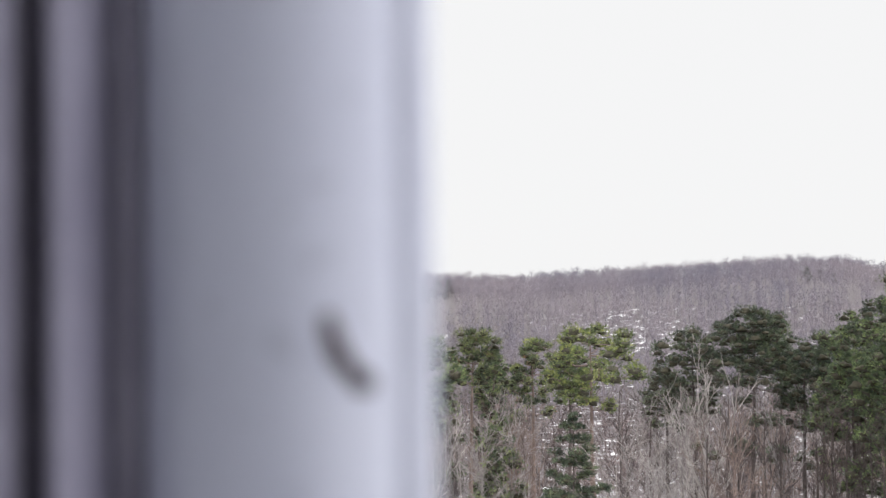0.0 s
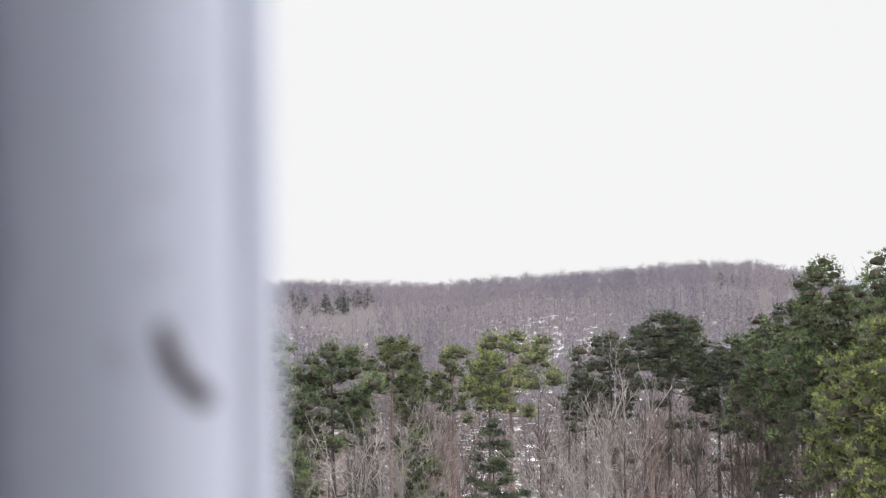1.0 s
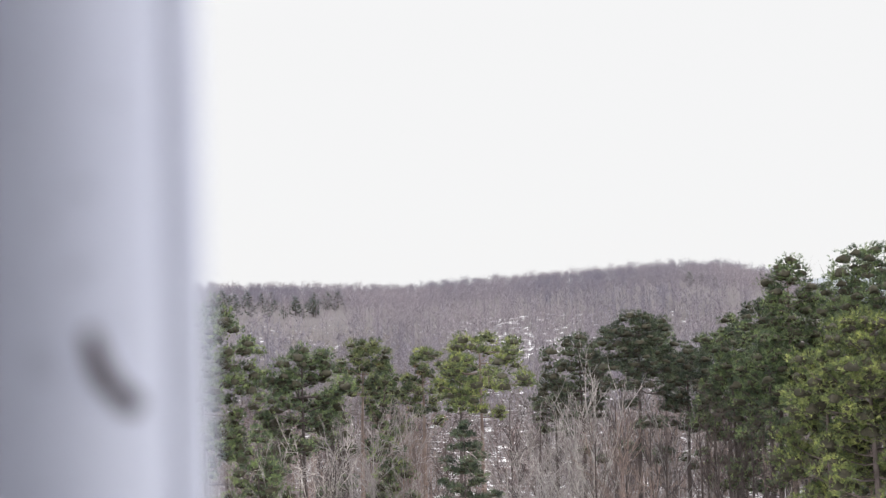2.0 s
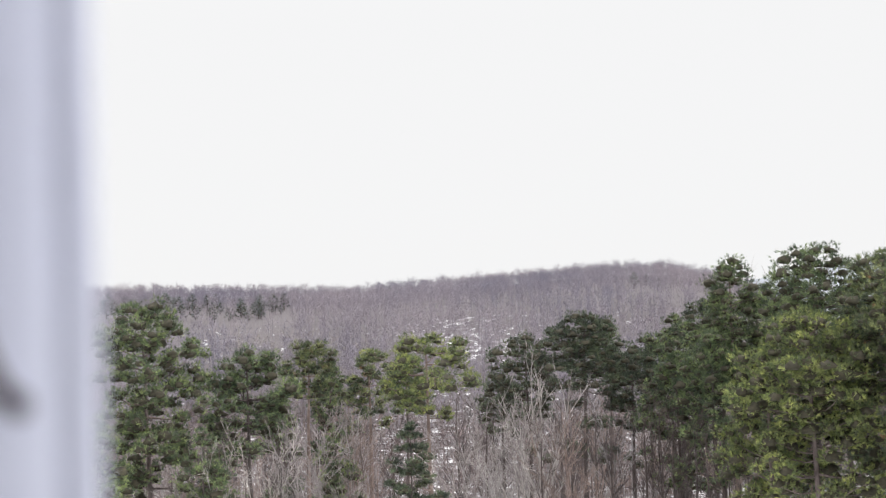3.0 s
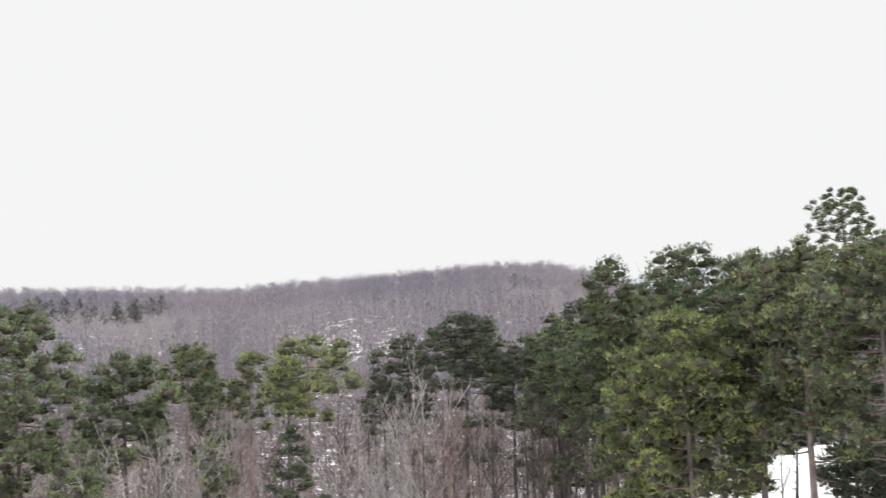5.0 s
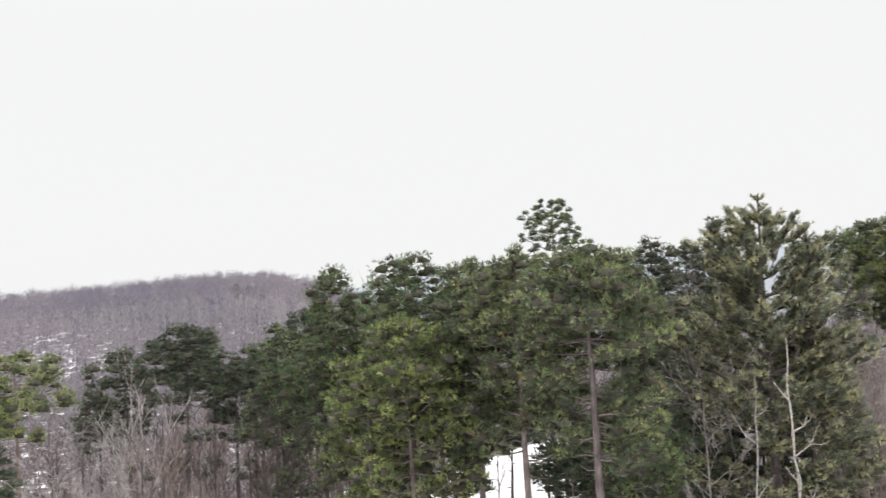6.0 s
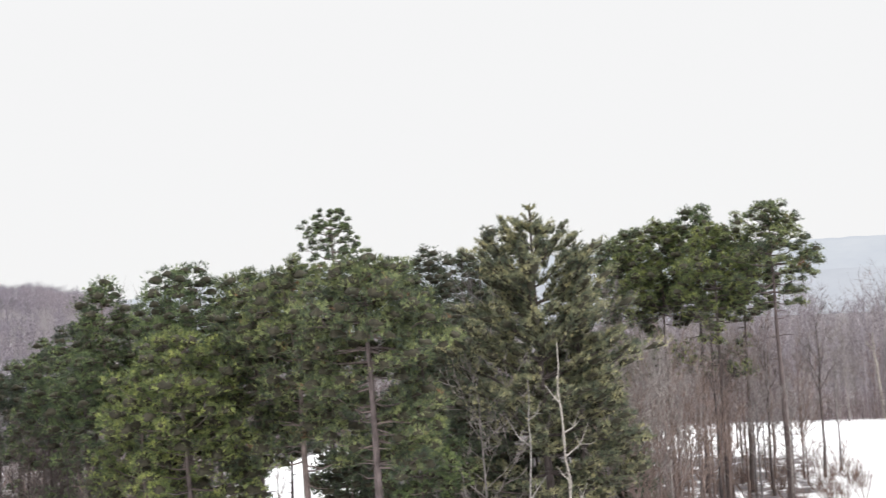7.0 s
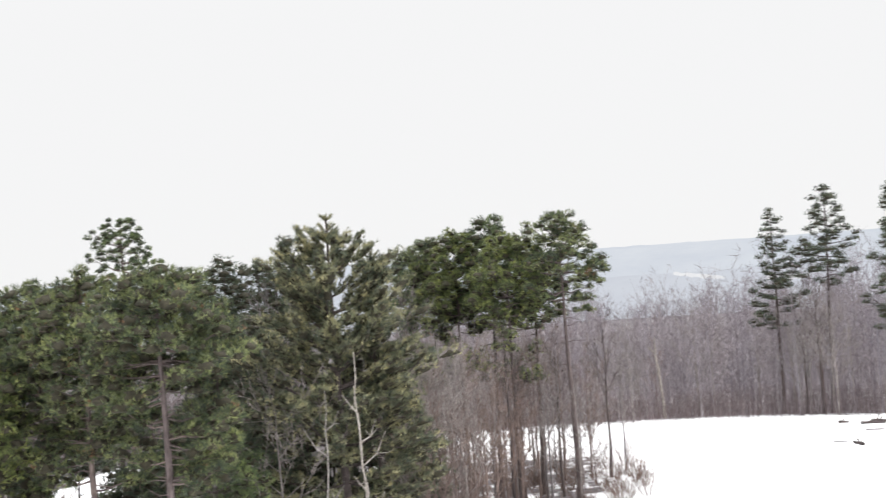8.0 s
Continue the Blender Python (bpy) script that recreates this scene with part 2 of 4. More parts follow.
def unit(a):
    return a / (np.linalg.norm(a, axis=-1, keepdims=True) + 1e-9)


# ---------------------------------------------------------------- lie of the land
def smooth01(a):
    a = np.clip(a, 0, 1)
    return a * a * (3 - 2 * a)


CREST_AZ = (-30, -12, -7, 3.6, 9, 14, 17, 19.4, 20.8, 24, 32, 45)
CREST_Z = (8.6, 9.4, 8.8, 6.2, 8.6, 10.6, 11.6, 11.2, 8.6, 5.2, 1.0, -10.0)


def land(x, y):
    """Height of the ground: a level snow field, a valley falling away ahead, a wooded hill beyond it."""
    x, y = np.asarray(x, float), np.asarray(y, float)
    r = np.hypot(x, y)
    az = np.degrees(np.arctan2(x, y))
    left = np.interp(r, (0, 25, 45, 60, 100, 170, 230, 300, 390, 432, 470, 800, 2000, 4500), (0, -0.3, -2.2, -4.5, -10.5, -19, -13, -0.5, 1, 3.2, 1, -40, -60, -60))
    crest = np.interp(az, CREST_AZ, CREST_Z)
    left = left + crest * smooth01((r - 200) / 180) * smooth01((900 - r) / 400)
    right = np.interp(r, (0, 87, 93, 103, 132, 180, 260, 600, 1100, 4500), (0, 0.08, -0.5, -1.7, -6.5, -13, -24, -45, -60, -60))
    back = smooth01((np.abs(az - 20) - 75) / 40)
    w = smooth01((az - 14 - 7 * smooth01((r - 250) / 100)) / (22 - 7 * smooth01((r - 250) / 100)))
    z = left * (1 - w) + right * w
    z = z * (1 - back) + np.interp(r, (0, 200, 1500, 4500), (0, -3, -50, -60)) * back
    return z + 0.12 * np.sin(x * 0.11 + 1.3) * np.sin(y * 0.093) * smooth01((r - 20) / 40)


def spot(bearing, distance):
    a = radians(bearing)
    x, y = distance * math.sin(a), distance * math.cos(a)
    return x, y, float(land(x, y))


def build_ground():
    rings = np.concatenate([np.arange(0.5, 130, 1.6), np.geomspace(131, 4600, 70)])
    az = np.radians(np.arange(0, 360, 1.0))
    rr, aa = np.meshgrid(rings, az, indexing="ij")
    x, y = rr * np.sin(aa), rr * np.cos(aa)
    z = land(x, y)
    v = np.stack([x, y, z], -1).reshape(-1, 3)
    n = len(az)
    i, j = np.meshgrid(np.arange(len(rings) - 1), np.arange(n), indexing="ij")
    p, q = i * n + j, i * n + (j + 1) % n
    f = np.concatenate([np.stack([p, p + n, q + n], -1).reshape(-1, 3), np.stack([p, q + n, q], -1).reshape(-1, 3)])
    f = f[:, ::-1]
    hub = len(v)
    v = np.concatenate([v, [[0, 0, 0]]])
    k = np.arange(n)
    f = np.concatenate([f, np.stack([(k + 1) % n, k, k * 0 + hub], -1)])
    ob = new("ground", mesh_of("ground", v, f, GROUND))
    deg = np.degrees(np.arctan2(v[:, 0], v[:, 1]))
    r = np.hypot(v[:, 0], v[:, 1])
    near_wood = smooth01((47 - deg) / 4) * smooth01((r - 30) / 8) * smooth01((deg + 60) / 20) * (0.4 + 0.3 * smooth01((deg - 32) / 3))
    clearing = smooth01((4.5 - np.abs(deg - 30.8)) / 4) * smooth01((r - 48) / 6)
    fringe = smooth01((57.5 - deg) / 2) * smooth01((deg - 44) / 3) * smooth01((r - 47) / 5) * smooth01((80 - r) / 8) * 0.5
    beyond = smooth01((r - 90.5) / 2.5) * 0.54
    hill = smooth01((r - 190) / 60) * smooth01((40 - deg) / 5)
    gap = smooth01((deg - 6.0) / 1.5) * smooth01((12.5 - deg) / 2) * smooth01((r - 255) / 10) * smooth01((318 - r) / 12)
    gap = np.maximum(gap, 0.4 * smooth01((deg - 4.0) / 1.5) * smooth01((9.5 - deg) / 2) * smooth01((r - 150) / 20))
    litter = np.maximum(np.maximum(near_wood * (1 - 0.8 * clearing), fringe), beyond + (0.045 + 0.35 * smooth01((r - 296) / 18)) * hill - 0.07 * gap * smooth01((330 - r) / 12))
    at = ob.data.attributes.new("litter", "FLOAT", "POINT")
    at.data.foreach_set("value", litter.astype(np.float32))
    return tagged(ob, "snow-covered ground with brown leaf litter under the trees", "ground", kind="structure")


build_ground()


def ridge(name, radius, az0, az1, top, depth, material, label, seed):
    """A far ridge as a long rounded mound."""
    rng = np.random.default_rng(seed)
    n = 240
    az = np.radians(np.linspace(az0, az1, n))
    u = np.linspace(0, 1, n)
    bumps = sum(rng.normal() / k * np.sin(u * k * 7 + rng.uniform(0, 6)) for k in range(1, 9))
    z = top + bumps * radius * 0.0005 + rng.normal(0, radius * 0.00025, n)
    z = -90 + (z + 90) * (0.55 + 0.45 * smooth01((np.degrees(az) - az0) / 14))
    prof = ((0, -90, 0), (0.35, 0, 0.72), (0.6, 0, 0.93), (1.0, 0, 1.0), (1.5, 0, 0.8), (2.2, -90, 0))
    v = []
    for k, floor, s in prof:
        rad = radius + depth * k
        v.append(np.stack([np.sin(az) * rad, np.cos(az) * rad, np.where(s > 0, -90 + (z + 90) * s, floor)], -1))
    v = np.concatenate(v)
    i, j = np.meshgrid(np.arange(len(prof) - 1), np.arange(n - 1), indexing="ij")
    p = i * n + j
    f = np.concatenate([np.stack([p, p + 1, p + n + 1], -1).reshape(-1, 3), np.stack([p, p + n + 1, p + n], -1).reshape(-1, 3)])
    return tagged(new(name, mesh_of(name, v, f, material)), label, "hills", kind="structure")


ridge("backdrop_far_ridge", 2600, 19, 112, 12 + 3000 * math.tan(radians(0.92)), 400, RIDGE_FAR_HAZE, "wooded ridge far off, glowing, painted pale blue as haze", 3)
ridge("backdrop_near_ridge", 1500, 20, 110, 12 + 1700 * math.tan(radians(-0.55)), 200, RIDGE_NEAR_HAZE, "wooded slope below the ridge, glowing, painted grey-blue as haze", 5)


def snow_strip(b0, e0, b1, e1, rad, thick):
    bm = bmesh.new()
    n = 14
    rows = []
    for i in range(n + 1):
        u = i / n
        a = radians(b0 + (b1 - b0) * u)
        z = 12 + rad * math.tan(radians(e0 + (e1 - e0) * u)) + 0.5 * math.sin(i * 2.1)
        w = thick * (0.5 + 0.5 * math.sin(math.pi * (0.1 + 0.8 * u)) + 0.25 * math.sin(i * 1.7))
        rows.append([bm.verts.new((rad * math.sin(a), rad * math.cos(a), z + s * w / 2)) for s in (-1, 1)]
                    + [bm.verts.new(((rad + 6) * math.sin(a), (rad + 6) * math.cos(a), z + s * w / 2)) for s in (1, -1)])
    for a, b in zip(rows, rows[1:]):
        for k in range(4):
            bm.faces.new((a[k], b[k], b[(k + 1) % 4], a[(k + 1) % 4]))
    return tagged(part("backdrop_snow_field", bm, RIDGE_SNOW_HAZE), "white snow field on the far slope, glowing, tinted as haze", "field", kind="structure")


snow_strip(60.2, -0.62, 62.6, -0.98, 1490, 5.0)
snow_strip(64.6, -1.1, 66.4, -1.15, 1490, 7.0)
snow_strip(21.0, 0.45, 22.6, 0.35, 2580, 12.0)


# ---------------------------------------------------------------- unseen tower room added around the camera, to shape the light on the post
def build_tower():
    # ceiling and walls stay out of view and block light from the left and behind
    for name, box, mat, label, cat in (
        ("floor", (-4.0, -4.6, 10.15, 1.4, 0.70, 10.40), DECK, "unseen concrete floor slab, kept dark to bounce less light", "floor"),
        ("ceiling", (-4.0, -4.6, 13.30, -0.25, 0.70, 13.50), RENDERED, "unseen dull grey ceiling slab, added to hold back skylight", "ceiling"),
        ("wall_back", (-4.0, -1.25, 10.40, 0.45, -1.10, 13.30), RENDERED, "unseen dull grey wall behind the camera, added to block light", "wall"),
        ("wall_left", (-0.42, -4.4, 10.40, -0.27, 0.47, 13.30), RENDERED, "unseen dull grey side wall, added to darken the post's left", "wall"),
        ("wall_tower_base", (-3.9, -4.5, -0.30, 1.3, 0.55, 10.15), CONCRETE, "plain concrete tower body below the floor", "wall"),
    ):
        tagged(part(name, box_bm(*box), mat), label, cat, kind="structure")


build_tower()


def build_post():
    """Rolled steel post: a rounded broad face with a lip, and ribbed cladding beside it."""
    post = tagged(new("post"), "pale grey painted steel post with a chipped face", "post")
    post.location = (0, 0, 10.4)

    def extrude(name, line, mat, label=""):
        bm = bmesh.new()
        rows = []
        for z in np.linspace(0, 2.9, 30):
            wob = 0.0006 * math.sin(z * 9.0)
            rows.append([bm.verts.new((x + wob, y, z)) for x, y in line])
        for a, b in zip(rows, rows[1:]):
            for k in range(len(line)):
                bm.faces.new((a[k], a[(k + 1) % len(line)], b[(k + 1) % len(line)], b[k]))
        bm.faces.new(rows[-1])
        bm.faces.new(rows[0][::-1])
        bmesh.ops.recalc_face_normals(bm, faces=bm.faces)
        for f in bm.faces:
            f.smooth = abs(f.normal.z) < 0.5
        return part(name, bm, mat, post, label)

    arc = [(-0.150, 0.600)]
    for i in range(13):
        u = i / 12
        x = -0.150 + 0.132 * u
        arc.append((x, face_depth(x)))
    lip = [(-0.0176, 0.4690), (-0.0172, 0.4668), (-0.0160, 0.4662), (-0.0060, 0.4664), (-0.0045, 0.4672), (-0.0040, 0.4690), (-0.0060, 0.4740), (-0.0340, 0.5900), (-0.0400, 0.6000)]
    extrude("shaft", arc + lip, POST_PAINT)
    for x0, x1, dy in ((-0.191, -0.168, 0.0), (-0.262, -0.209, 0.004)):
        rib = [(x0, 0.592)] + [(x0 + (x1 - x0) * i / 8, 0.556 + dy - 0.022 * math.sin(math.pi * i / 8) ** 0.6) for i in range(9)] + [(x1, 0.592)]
        extrude("rib", rib, RIB_SHADE_PAINT, "mauve-grey painted rib, colour darkened in place of shade")
    extrude("back_plate", [(-0.75, 0.593), (-0.151, 0.593), (-0.151, 0.607), (-0.75, 0.607)], RIB_SHADE_PAINT, "mauve-grey backing sheet, colour darkened in place of shade")
    # hooked chip in the paint
    bm = bmesh.new()
    rows = []
    n = 16
    for i in range(n + 1):
        u = i / n
        x = -0.0472 + 0.004 * u + 0.0150 * u ** 2.2
        z = 1.6 - 0.0122 - 0.0350 * u + 0.0035 * u ** 4
        w = 0.0024 + 0.0018 * math.sin(math.pi * min(u * 1.1, 1)) + (0.0018 if u > 0.75 else 0)
        if i in (0, n):
            w = 0.0008
        t = Vector((0.004 + 0.0374 * u ** 1.2, 0, -0.0285)).normalized()
        s = Vector((-t.z, 0, t.x))
        y = face_depth(x)
        rows.append([bm.verts.new((x + s.x * w, y - 0.0004, z + s.z * w)), bm.verts.new((x, y - 0.0012, z)), bm.verts.new((x - s.x * w, y - 0.0004, z - s.z * w))])
    for a, b in zip(rows, rows[1:]):
        for k in range(2):
            bm.faces.new((a[k], a[k + 1], b[k + 1], b[k]))
    part("paint_chip", bm, CHIP, post, "dark hooked chip in the paint")
    return post


def face_depth(x):
    u = min(max((x + 0.150) / 0.132, 0.0), 1.0)
    return 0.466 + 0.12 * (1 - math.sin(math.pi / 2 * (0.06 + 0.94 * min(u / 0.86, 1.0)))) + 0.002 * max(0.0, u - 0.86) / 0.14


build_post()


# ---------------------------------------------------------------- conifers
def blades_at(geo, pos, aim, blades, length, width, rng, spread=0.6):
    """Thin needles that fan out from each place along its aim."""
    m = len(pos)
    d = unit(aim[:, None] + spread * rng.normal(size=(m, blades, 3)))
    base = pos[:, None] + 0.1 * length * rng.normal(size=(m, blades, 3))
    tip = base + d * length * rng.uniform(0.65, 1.15, (m, blades, 1))
    side = unit(np.cross(d, rng.normal(size=(m, blades, 3)))) * width * 0.5
    v = np.stack([base - side, base + side, tip], 2).reshape(-1, 3)
    geo.add(v, np.arange(len(v)).reshape(-1, 3))


def ball():
    bm = bmesh.new()
    bmesh.ops.create_icosphere(bm, subdivisions=2, radius=1)
    v, f = np.array([q.co for q in bm.verts]), np.array([[q.index for q in t.verts] for t in bm.faces])
    bm.free()
    return v, f


BALL = ball()


def needles(geo, inner, centres, radii, out, tufts, length, width, rng, flat=0.6, plume=0.0):
    """Clumps of foliage over the given twig ends: a heart coloured dark as painted shade, with a flat underside,
    bristling with needle tufts.
    """
    n = len(centres)
    out = unit(out)
    across = unit(np.cross(out, [0, 0, 1.0]) + 1e-6)
    over = np.cross(across, out)

    def shaped(p):
        p[..., 2] *= np.where(p[..., 2] < 0, 0.5, 1.0)
        if plume:
            p = p[..., :1] * plume * out[:, None] + p[..., 1:2] * 0.6 * across[:, None] + p[..., 2:] * 0.55 * over[:, None]
        else:
            p = p * np.array([1, 1, flat * 1.6])
        return p * radii[:, None, None] + centres[:, None]

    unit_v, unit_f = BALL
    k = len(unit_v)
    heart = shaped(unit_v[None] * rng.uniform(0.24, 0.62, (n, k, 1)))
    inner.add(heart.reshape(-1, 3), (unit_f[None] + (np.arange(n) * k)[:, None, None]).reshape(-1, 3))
    way = unit(rng.normal(size=(n, tufts * 4, 3)) + np.array([0, 0, 0.45]))
    pos = shaped(way * rng.uniform(0.55, 0.95, (n, tufts * 4, 1)))
    aim = unit(0.8 * way + (0.9 if plume else 0.25) * out[:, None] + np.array([0, 0, 0.6]))
    blades_at(geo, pos.reshape(-1, 3), aim.reshape(-1, 3), 7, length, width, rng, 0.45)


def apart(centres, radii, share, flat):
    """Which clumps to keep so that they stand clear of one another, with gaps between."""
    q = centres / np.array([1, 1, max(flat, 0.4) * 1.5])
    keep = []
    for i in range(len(q)):
        if not keep or (np.linalg.norm(q[keep] - q[i], axis=1) > share * (radii[keep] + radii[i])).all():
            keep.append(i)
    return np.array(keep)


PROFILES = {
    "round": ((0, 0.6), (0.15, 0.9), (0.35, 1.0), (0.6, 0.84), (0.8, 0.56), (0.92, 0.3), (1, 0.06)),
    "cone": ((0, 1.0), (0.25, 0.92), (0.5, 0.68), (0.75, 0.4), (0.92, 0.17), (1, 0.04)),
    "open": ((0, 0.45), (0.25, 0.9), (0.5, 1.0), (0.75, 0.85), (0.92, 0.55), (1, 0.2)),
    "broad": ((0, 0.8), (0.2, 1.0), (0.45, 0.97), (0.62, 0.76), (0.76, 0.5), (0.86, 0.26), (0.93, 0.1), (1, 0.03)),
    "dome": ((0, 0.6), (0.15, 0.9), (0.35, 1.0), (0.55, 0.86), (0.7, 0.62), (0.82, 0.36), (0.92, 0.14), (1, 0.03)),
    "spire": ((0, 0.8), (0.2, 1.0), (0.45, 0.95), (0.62, 0.76), (0.76, 0.64), (0.84, 0.5), (0.9, 0.36), (0.96, 0.2), (1, 0.04)),
    "slim": ((0, 0.7), (0.3, 1.0), (0.6, 0.85), (0.85, 0.55), (1, 0.1)),
}


def conifer(seed, height, crown, half, profile="round", limbs=42, clump=0.36, tufts=10, length=0.16, width=0.024, along=1, open_side=None,
            girth=0.17, needle=None, bark=None, lean=(0, 0), rise=(0.05, 0.55), flat=0.5, twigs=3, bare=5, whorl=0.5, lowers=0, plume=0.0, taper=0.0, split=False, label="", name="pine_tree"):
    """A conifer at the origin. crown: the height at which its boughs begin. half: the crown's half width."""
    rng = np.random.default_rng(seed)
    tree = tagged(new(name), label, "tree")
    stem, leaf, inner, limb_geos = Geo(), Geo(), Geo(), []
    n = 12
    h = np.linspace(0, 1, n)
    bend = np.cumsum(rng.normal(0, 0.03, (n, 2)), 0) * height * 0.05
    bend -= bend[0]
    path = np.stack([bend[:, 0] + lean[0] * h, bend[:, 1] + lean[1] * h, h * height * 0.985 - 0.15 * (h == 0)], -1)
    stem.tube(path, girth * (1 - 0.86 * h ** 1.1) * (1 + 0.35 * np.exp(-h * 30)), 9)

    def trunk_at(z):
        return np.array([np.interp(z, path[:, 2], path[:, k]) for k in range(2)] + [z])

    prof = PROFILES[profile]
    cen, rad, out = [], [], []
    span = height - crown - (0.8 if taper else 0.0)
    for i in range(limbs + lowers):
        u = ((i + rng.uniform(0, 0.8)) / limbs) ** 0.9
        if whorl:
            k = max(3, round(span / whorl))
            u = (round(u * k) + rng.uniform(-0.13, 0.13)) / k
            u = min(max(u, 0.0), 0.99)
        z = crown + span * u * 0.97
        if i >= limbs:
            u = rng.uniform(0.1, 0.3)
            z = crown * rng.uniform(0.66, 1.0)
        a = i * 2.4 + rng.uniform(-0.6, 0.6)
        if open_side is not None and u < 0.35 and math.cos(a - open_side) > 0.7:
            a += 1.6
        L = half * np.interp(u, [p[0] for p in prof], [p[1] for p in prof]) * rng.uniform(0.62, 1.12)
        up = rise[0] + (rise[1] - rise[0]) * u + rng.uniform(-0.15, 0.15)
        d = np.array([math.cos(a) * math.cos(up), math.sin(a) * math.cos(up), math.sin(up)])
        s = np.linspace(0, 1, 5)
        p0 = trunk_at(z)
        curve = p0 + d * L * s[:, None] + np.array([0, 0, 1.0]) * (L * 0.16 * s ** 2 - L * 0.08 * np.sin(s * math.pi))[:, None]
        curve[1:] += rng.normal(0, 0.03 * L, (4, 3))
        if split:
            limb_geos.append(Geo())
        boughs = limb_geos[-1] if split else stem
        boughs.tube(curve, (0.012 + 0.014 * L) * (1.05 - 0.8 * s), 4)
        ends = [(curve[-1], d)]
        small = 1 - taper * (1 - min(1.0, (1 - u) / 0.35))
        k = int(round(twigs * min(1.2, L / half + 0.1)))
        for j in range(k):
            t = rng.uniform(0.35, 0.97)
            q = np.array([np.interp(t, s, curve[:, c]) for c in range(3)])
            turn = rng.choice((-1, 1)) * rng.uniform(0.5, 1.15)
            if plume:
                turn *= 0.6
            e = np.array([math.cos(a + turn), math.sin(a + turn), rng.uniform(-0.05, 0.15) + (0.6 * plume * max(up, 0.25))])
            e = e / np.linalg.norm(e)
            l2 = L * rng.uniform(0.18, 0.4) * (1.25 - t * 0.5) + clump * 0.4
            tipp = q + e * l2
            boughs.tube([q, (q + tipp) / 2 + rng.normal(0, 0.03, 3), tipp], (0.012, 0.009, 0.005), 3)
            ends.append((tipp, e))
        for p, e in ends:
            cen.append(p)
            out.append(e)
            rad.append(clump * small * rng.uniform(0.8, 1.55))
        for j in range(along if L > 0.45 * half else 0):
            t = 0.3 + 0.65 * (j + rng.uniform(0.2, 0.8)) / along if plume else rng.uniform(0.4, 0.7)
            cen.append(np.array([np.interp(t, s, curve[:, c]) for c in range(3)]) + rng.normal(0, 0.08, 3))
            out.append(d)
            rad.append(clump * small * rng.uniform(0.8, 1.3))
    for j in range(15 if taper else 0):
        # spiky leader: whorls of short upswept shoots
        k = j // 5
        p = trunk_at(height - 1.25 + 0.42 * k)
        a, L = j * 1.2566 + k * 0.6 + rng.uniform(-0.25, 0.25), (0.75, 0.5, 0.28)[k] * rng.uniform(0.75, 1.1)
        d = np.array([math.cos(a) * 0.7, math.sin(a) * 0.7, 0.72])
        stem.tube([p, p + d * L * 0.5, p + d * L], (0.016, 0.011, 0.005), 3)
        q = p + d * L * np.array([0.35, 0.55, 0.75, 0.95])[:, None]
        blades_at(leaf, q, np.repeat(d[None], 4, 0), 14, 0.15, width, rng, 0.45)
    top = trunk_at(height * 0.985)
    if taper:
        q = top - np.array([0, 0, 1.0]) * np.linspace(0, 1.0, 9)[:, None]
        blades_at(leaf, q, np.tile([0, 0, 1.0], (9, 1)), 14, 0.16, width, rng, 0.45)
    for j in range(0 if taper else 3):
        cen.append(top + rng.normal(0, 0.1, 3) - np.array([0, 0, j * 0.25]))
        out.append(np.array([0, 0, 1.0]))
        rad.append(clump * 0.7 * (1 - 0.6 * taper))
    for j in range(bare):
        z = crown * rng.uniform(0.55, 1.0)
        a = rng.uniform(0, 6.28)
        L = half * rng.uniform(0.15, 0.5)
        p = trunk_at(z)
        d = np.array([math.cos(a), math.sin(a), rng.uniform(-0.2, 0.3)])
        if split:
            limb_geos.append(Geo())
        boughs = limb_geos[-1] if split else stem
        boughs.tube([p, p + d * L * 0.5 + rng.normal(0, 0.04, 3), p + d * L + np.array([0, 0, rng.uniform(-0.2, 0.2)])], (0.03, 0.02, 0.006), 4)
    cen, rad, out = np.array(cen), np.array(rad), np.array(out)
    if not plume:
        rad = rad * 1.1
    keep = apart(cen, rad, 0.2 if plume else 0.5, flat)
    cen, rad, out = cen[keep], rad[keep], out[keep]
    needles(leaf, inner, cen, rad, out, tufts, length, width, rng, flat, plume=plume)
    geo_part("trunk", stem, bark or PINE_BARK, tree)
    for g in limb_geos:
        geo_part("limb", g, bark or PINE_BARK, tree)
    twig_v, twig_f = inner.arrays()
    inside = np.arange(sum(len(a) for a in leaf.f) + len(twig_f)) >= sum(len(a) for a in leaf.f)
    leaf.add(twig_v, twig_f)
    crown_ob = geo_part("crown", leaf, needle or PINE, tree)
    crown_ob.data.materials.append(INNER_SHADE)
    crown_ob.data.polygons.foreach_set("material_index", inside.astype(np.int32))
    return tree


def place(tree, bearing, distance, turn=0.0, scale=1.0, sink=0.1, group=""):
    x, y, z = spot(bearing, distance)
    tree.location = (x, y, z - sink)
    tree.rotation_euler = (0, 0, turn)
    tree.scale = (scale, scale, scale)
    return tagged(tree, group=group)


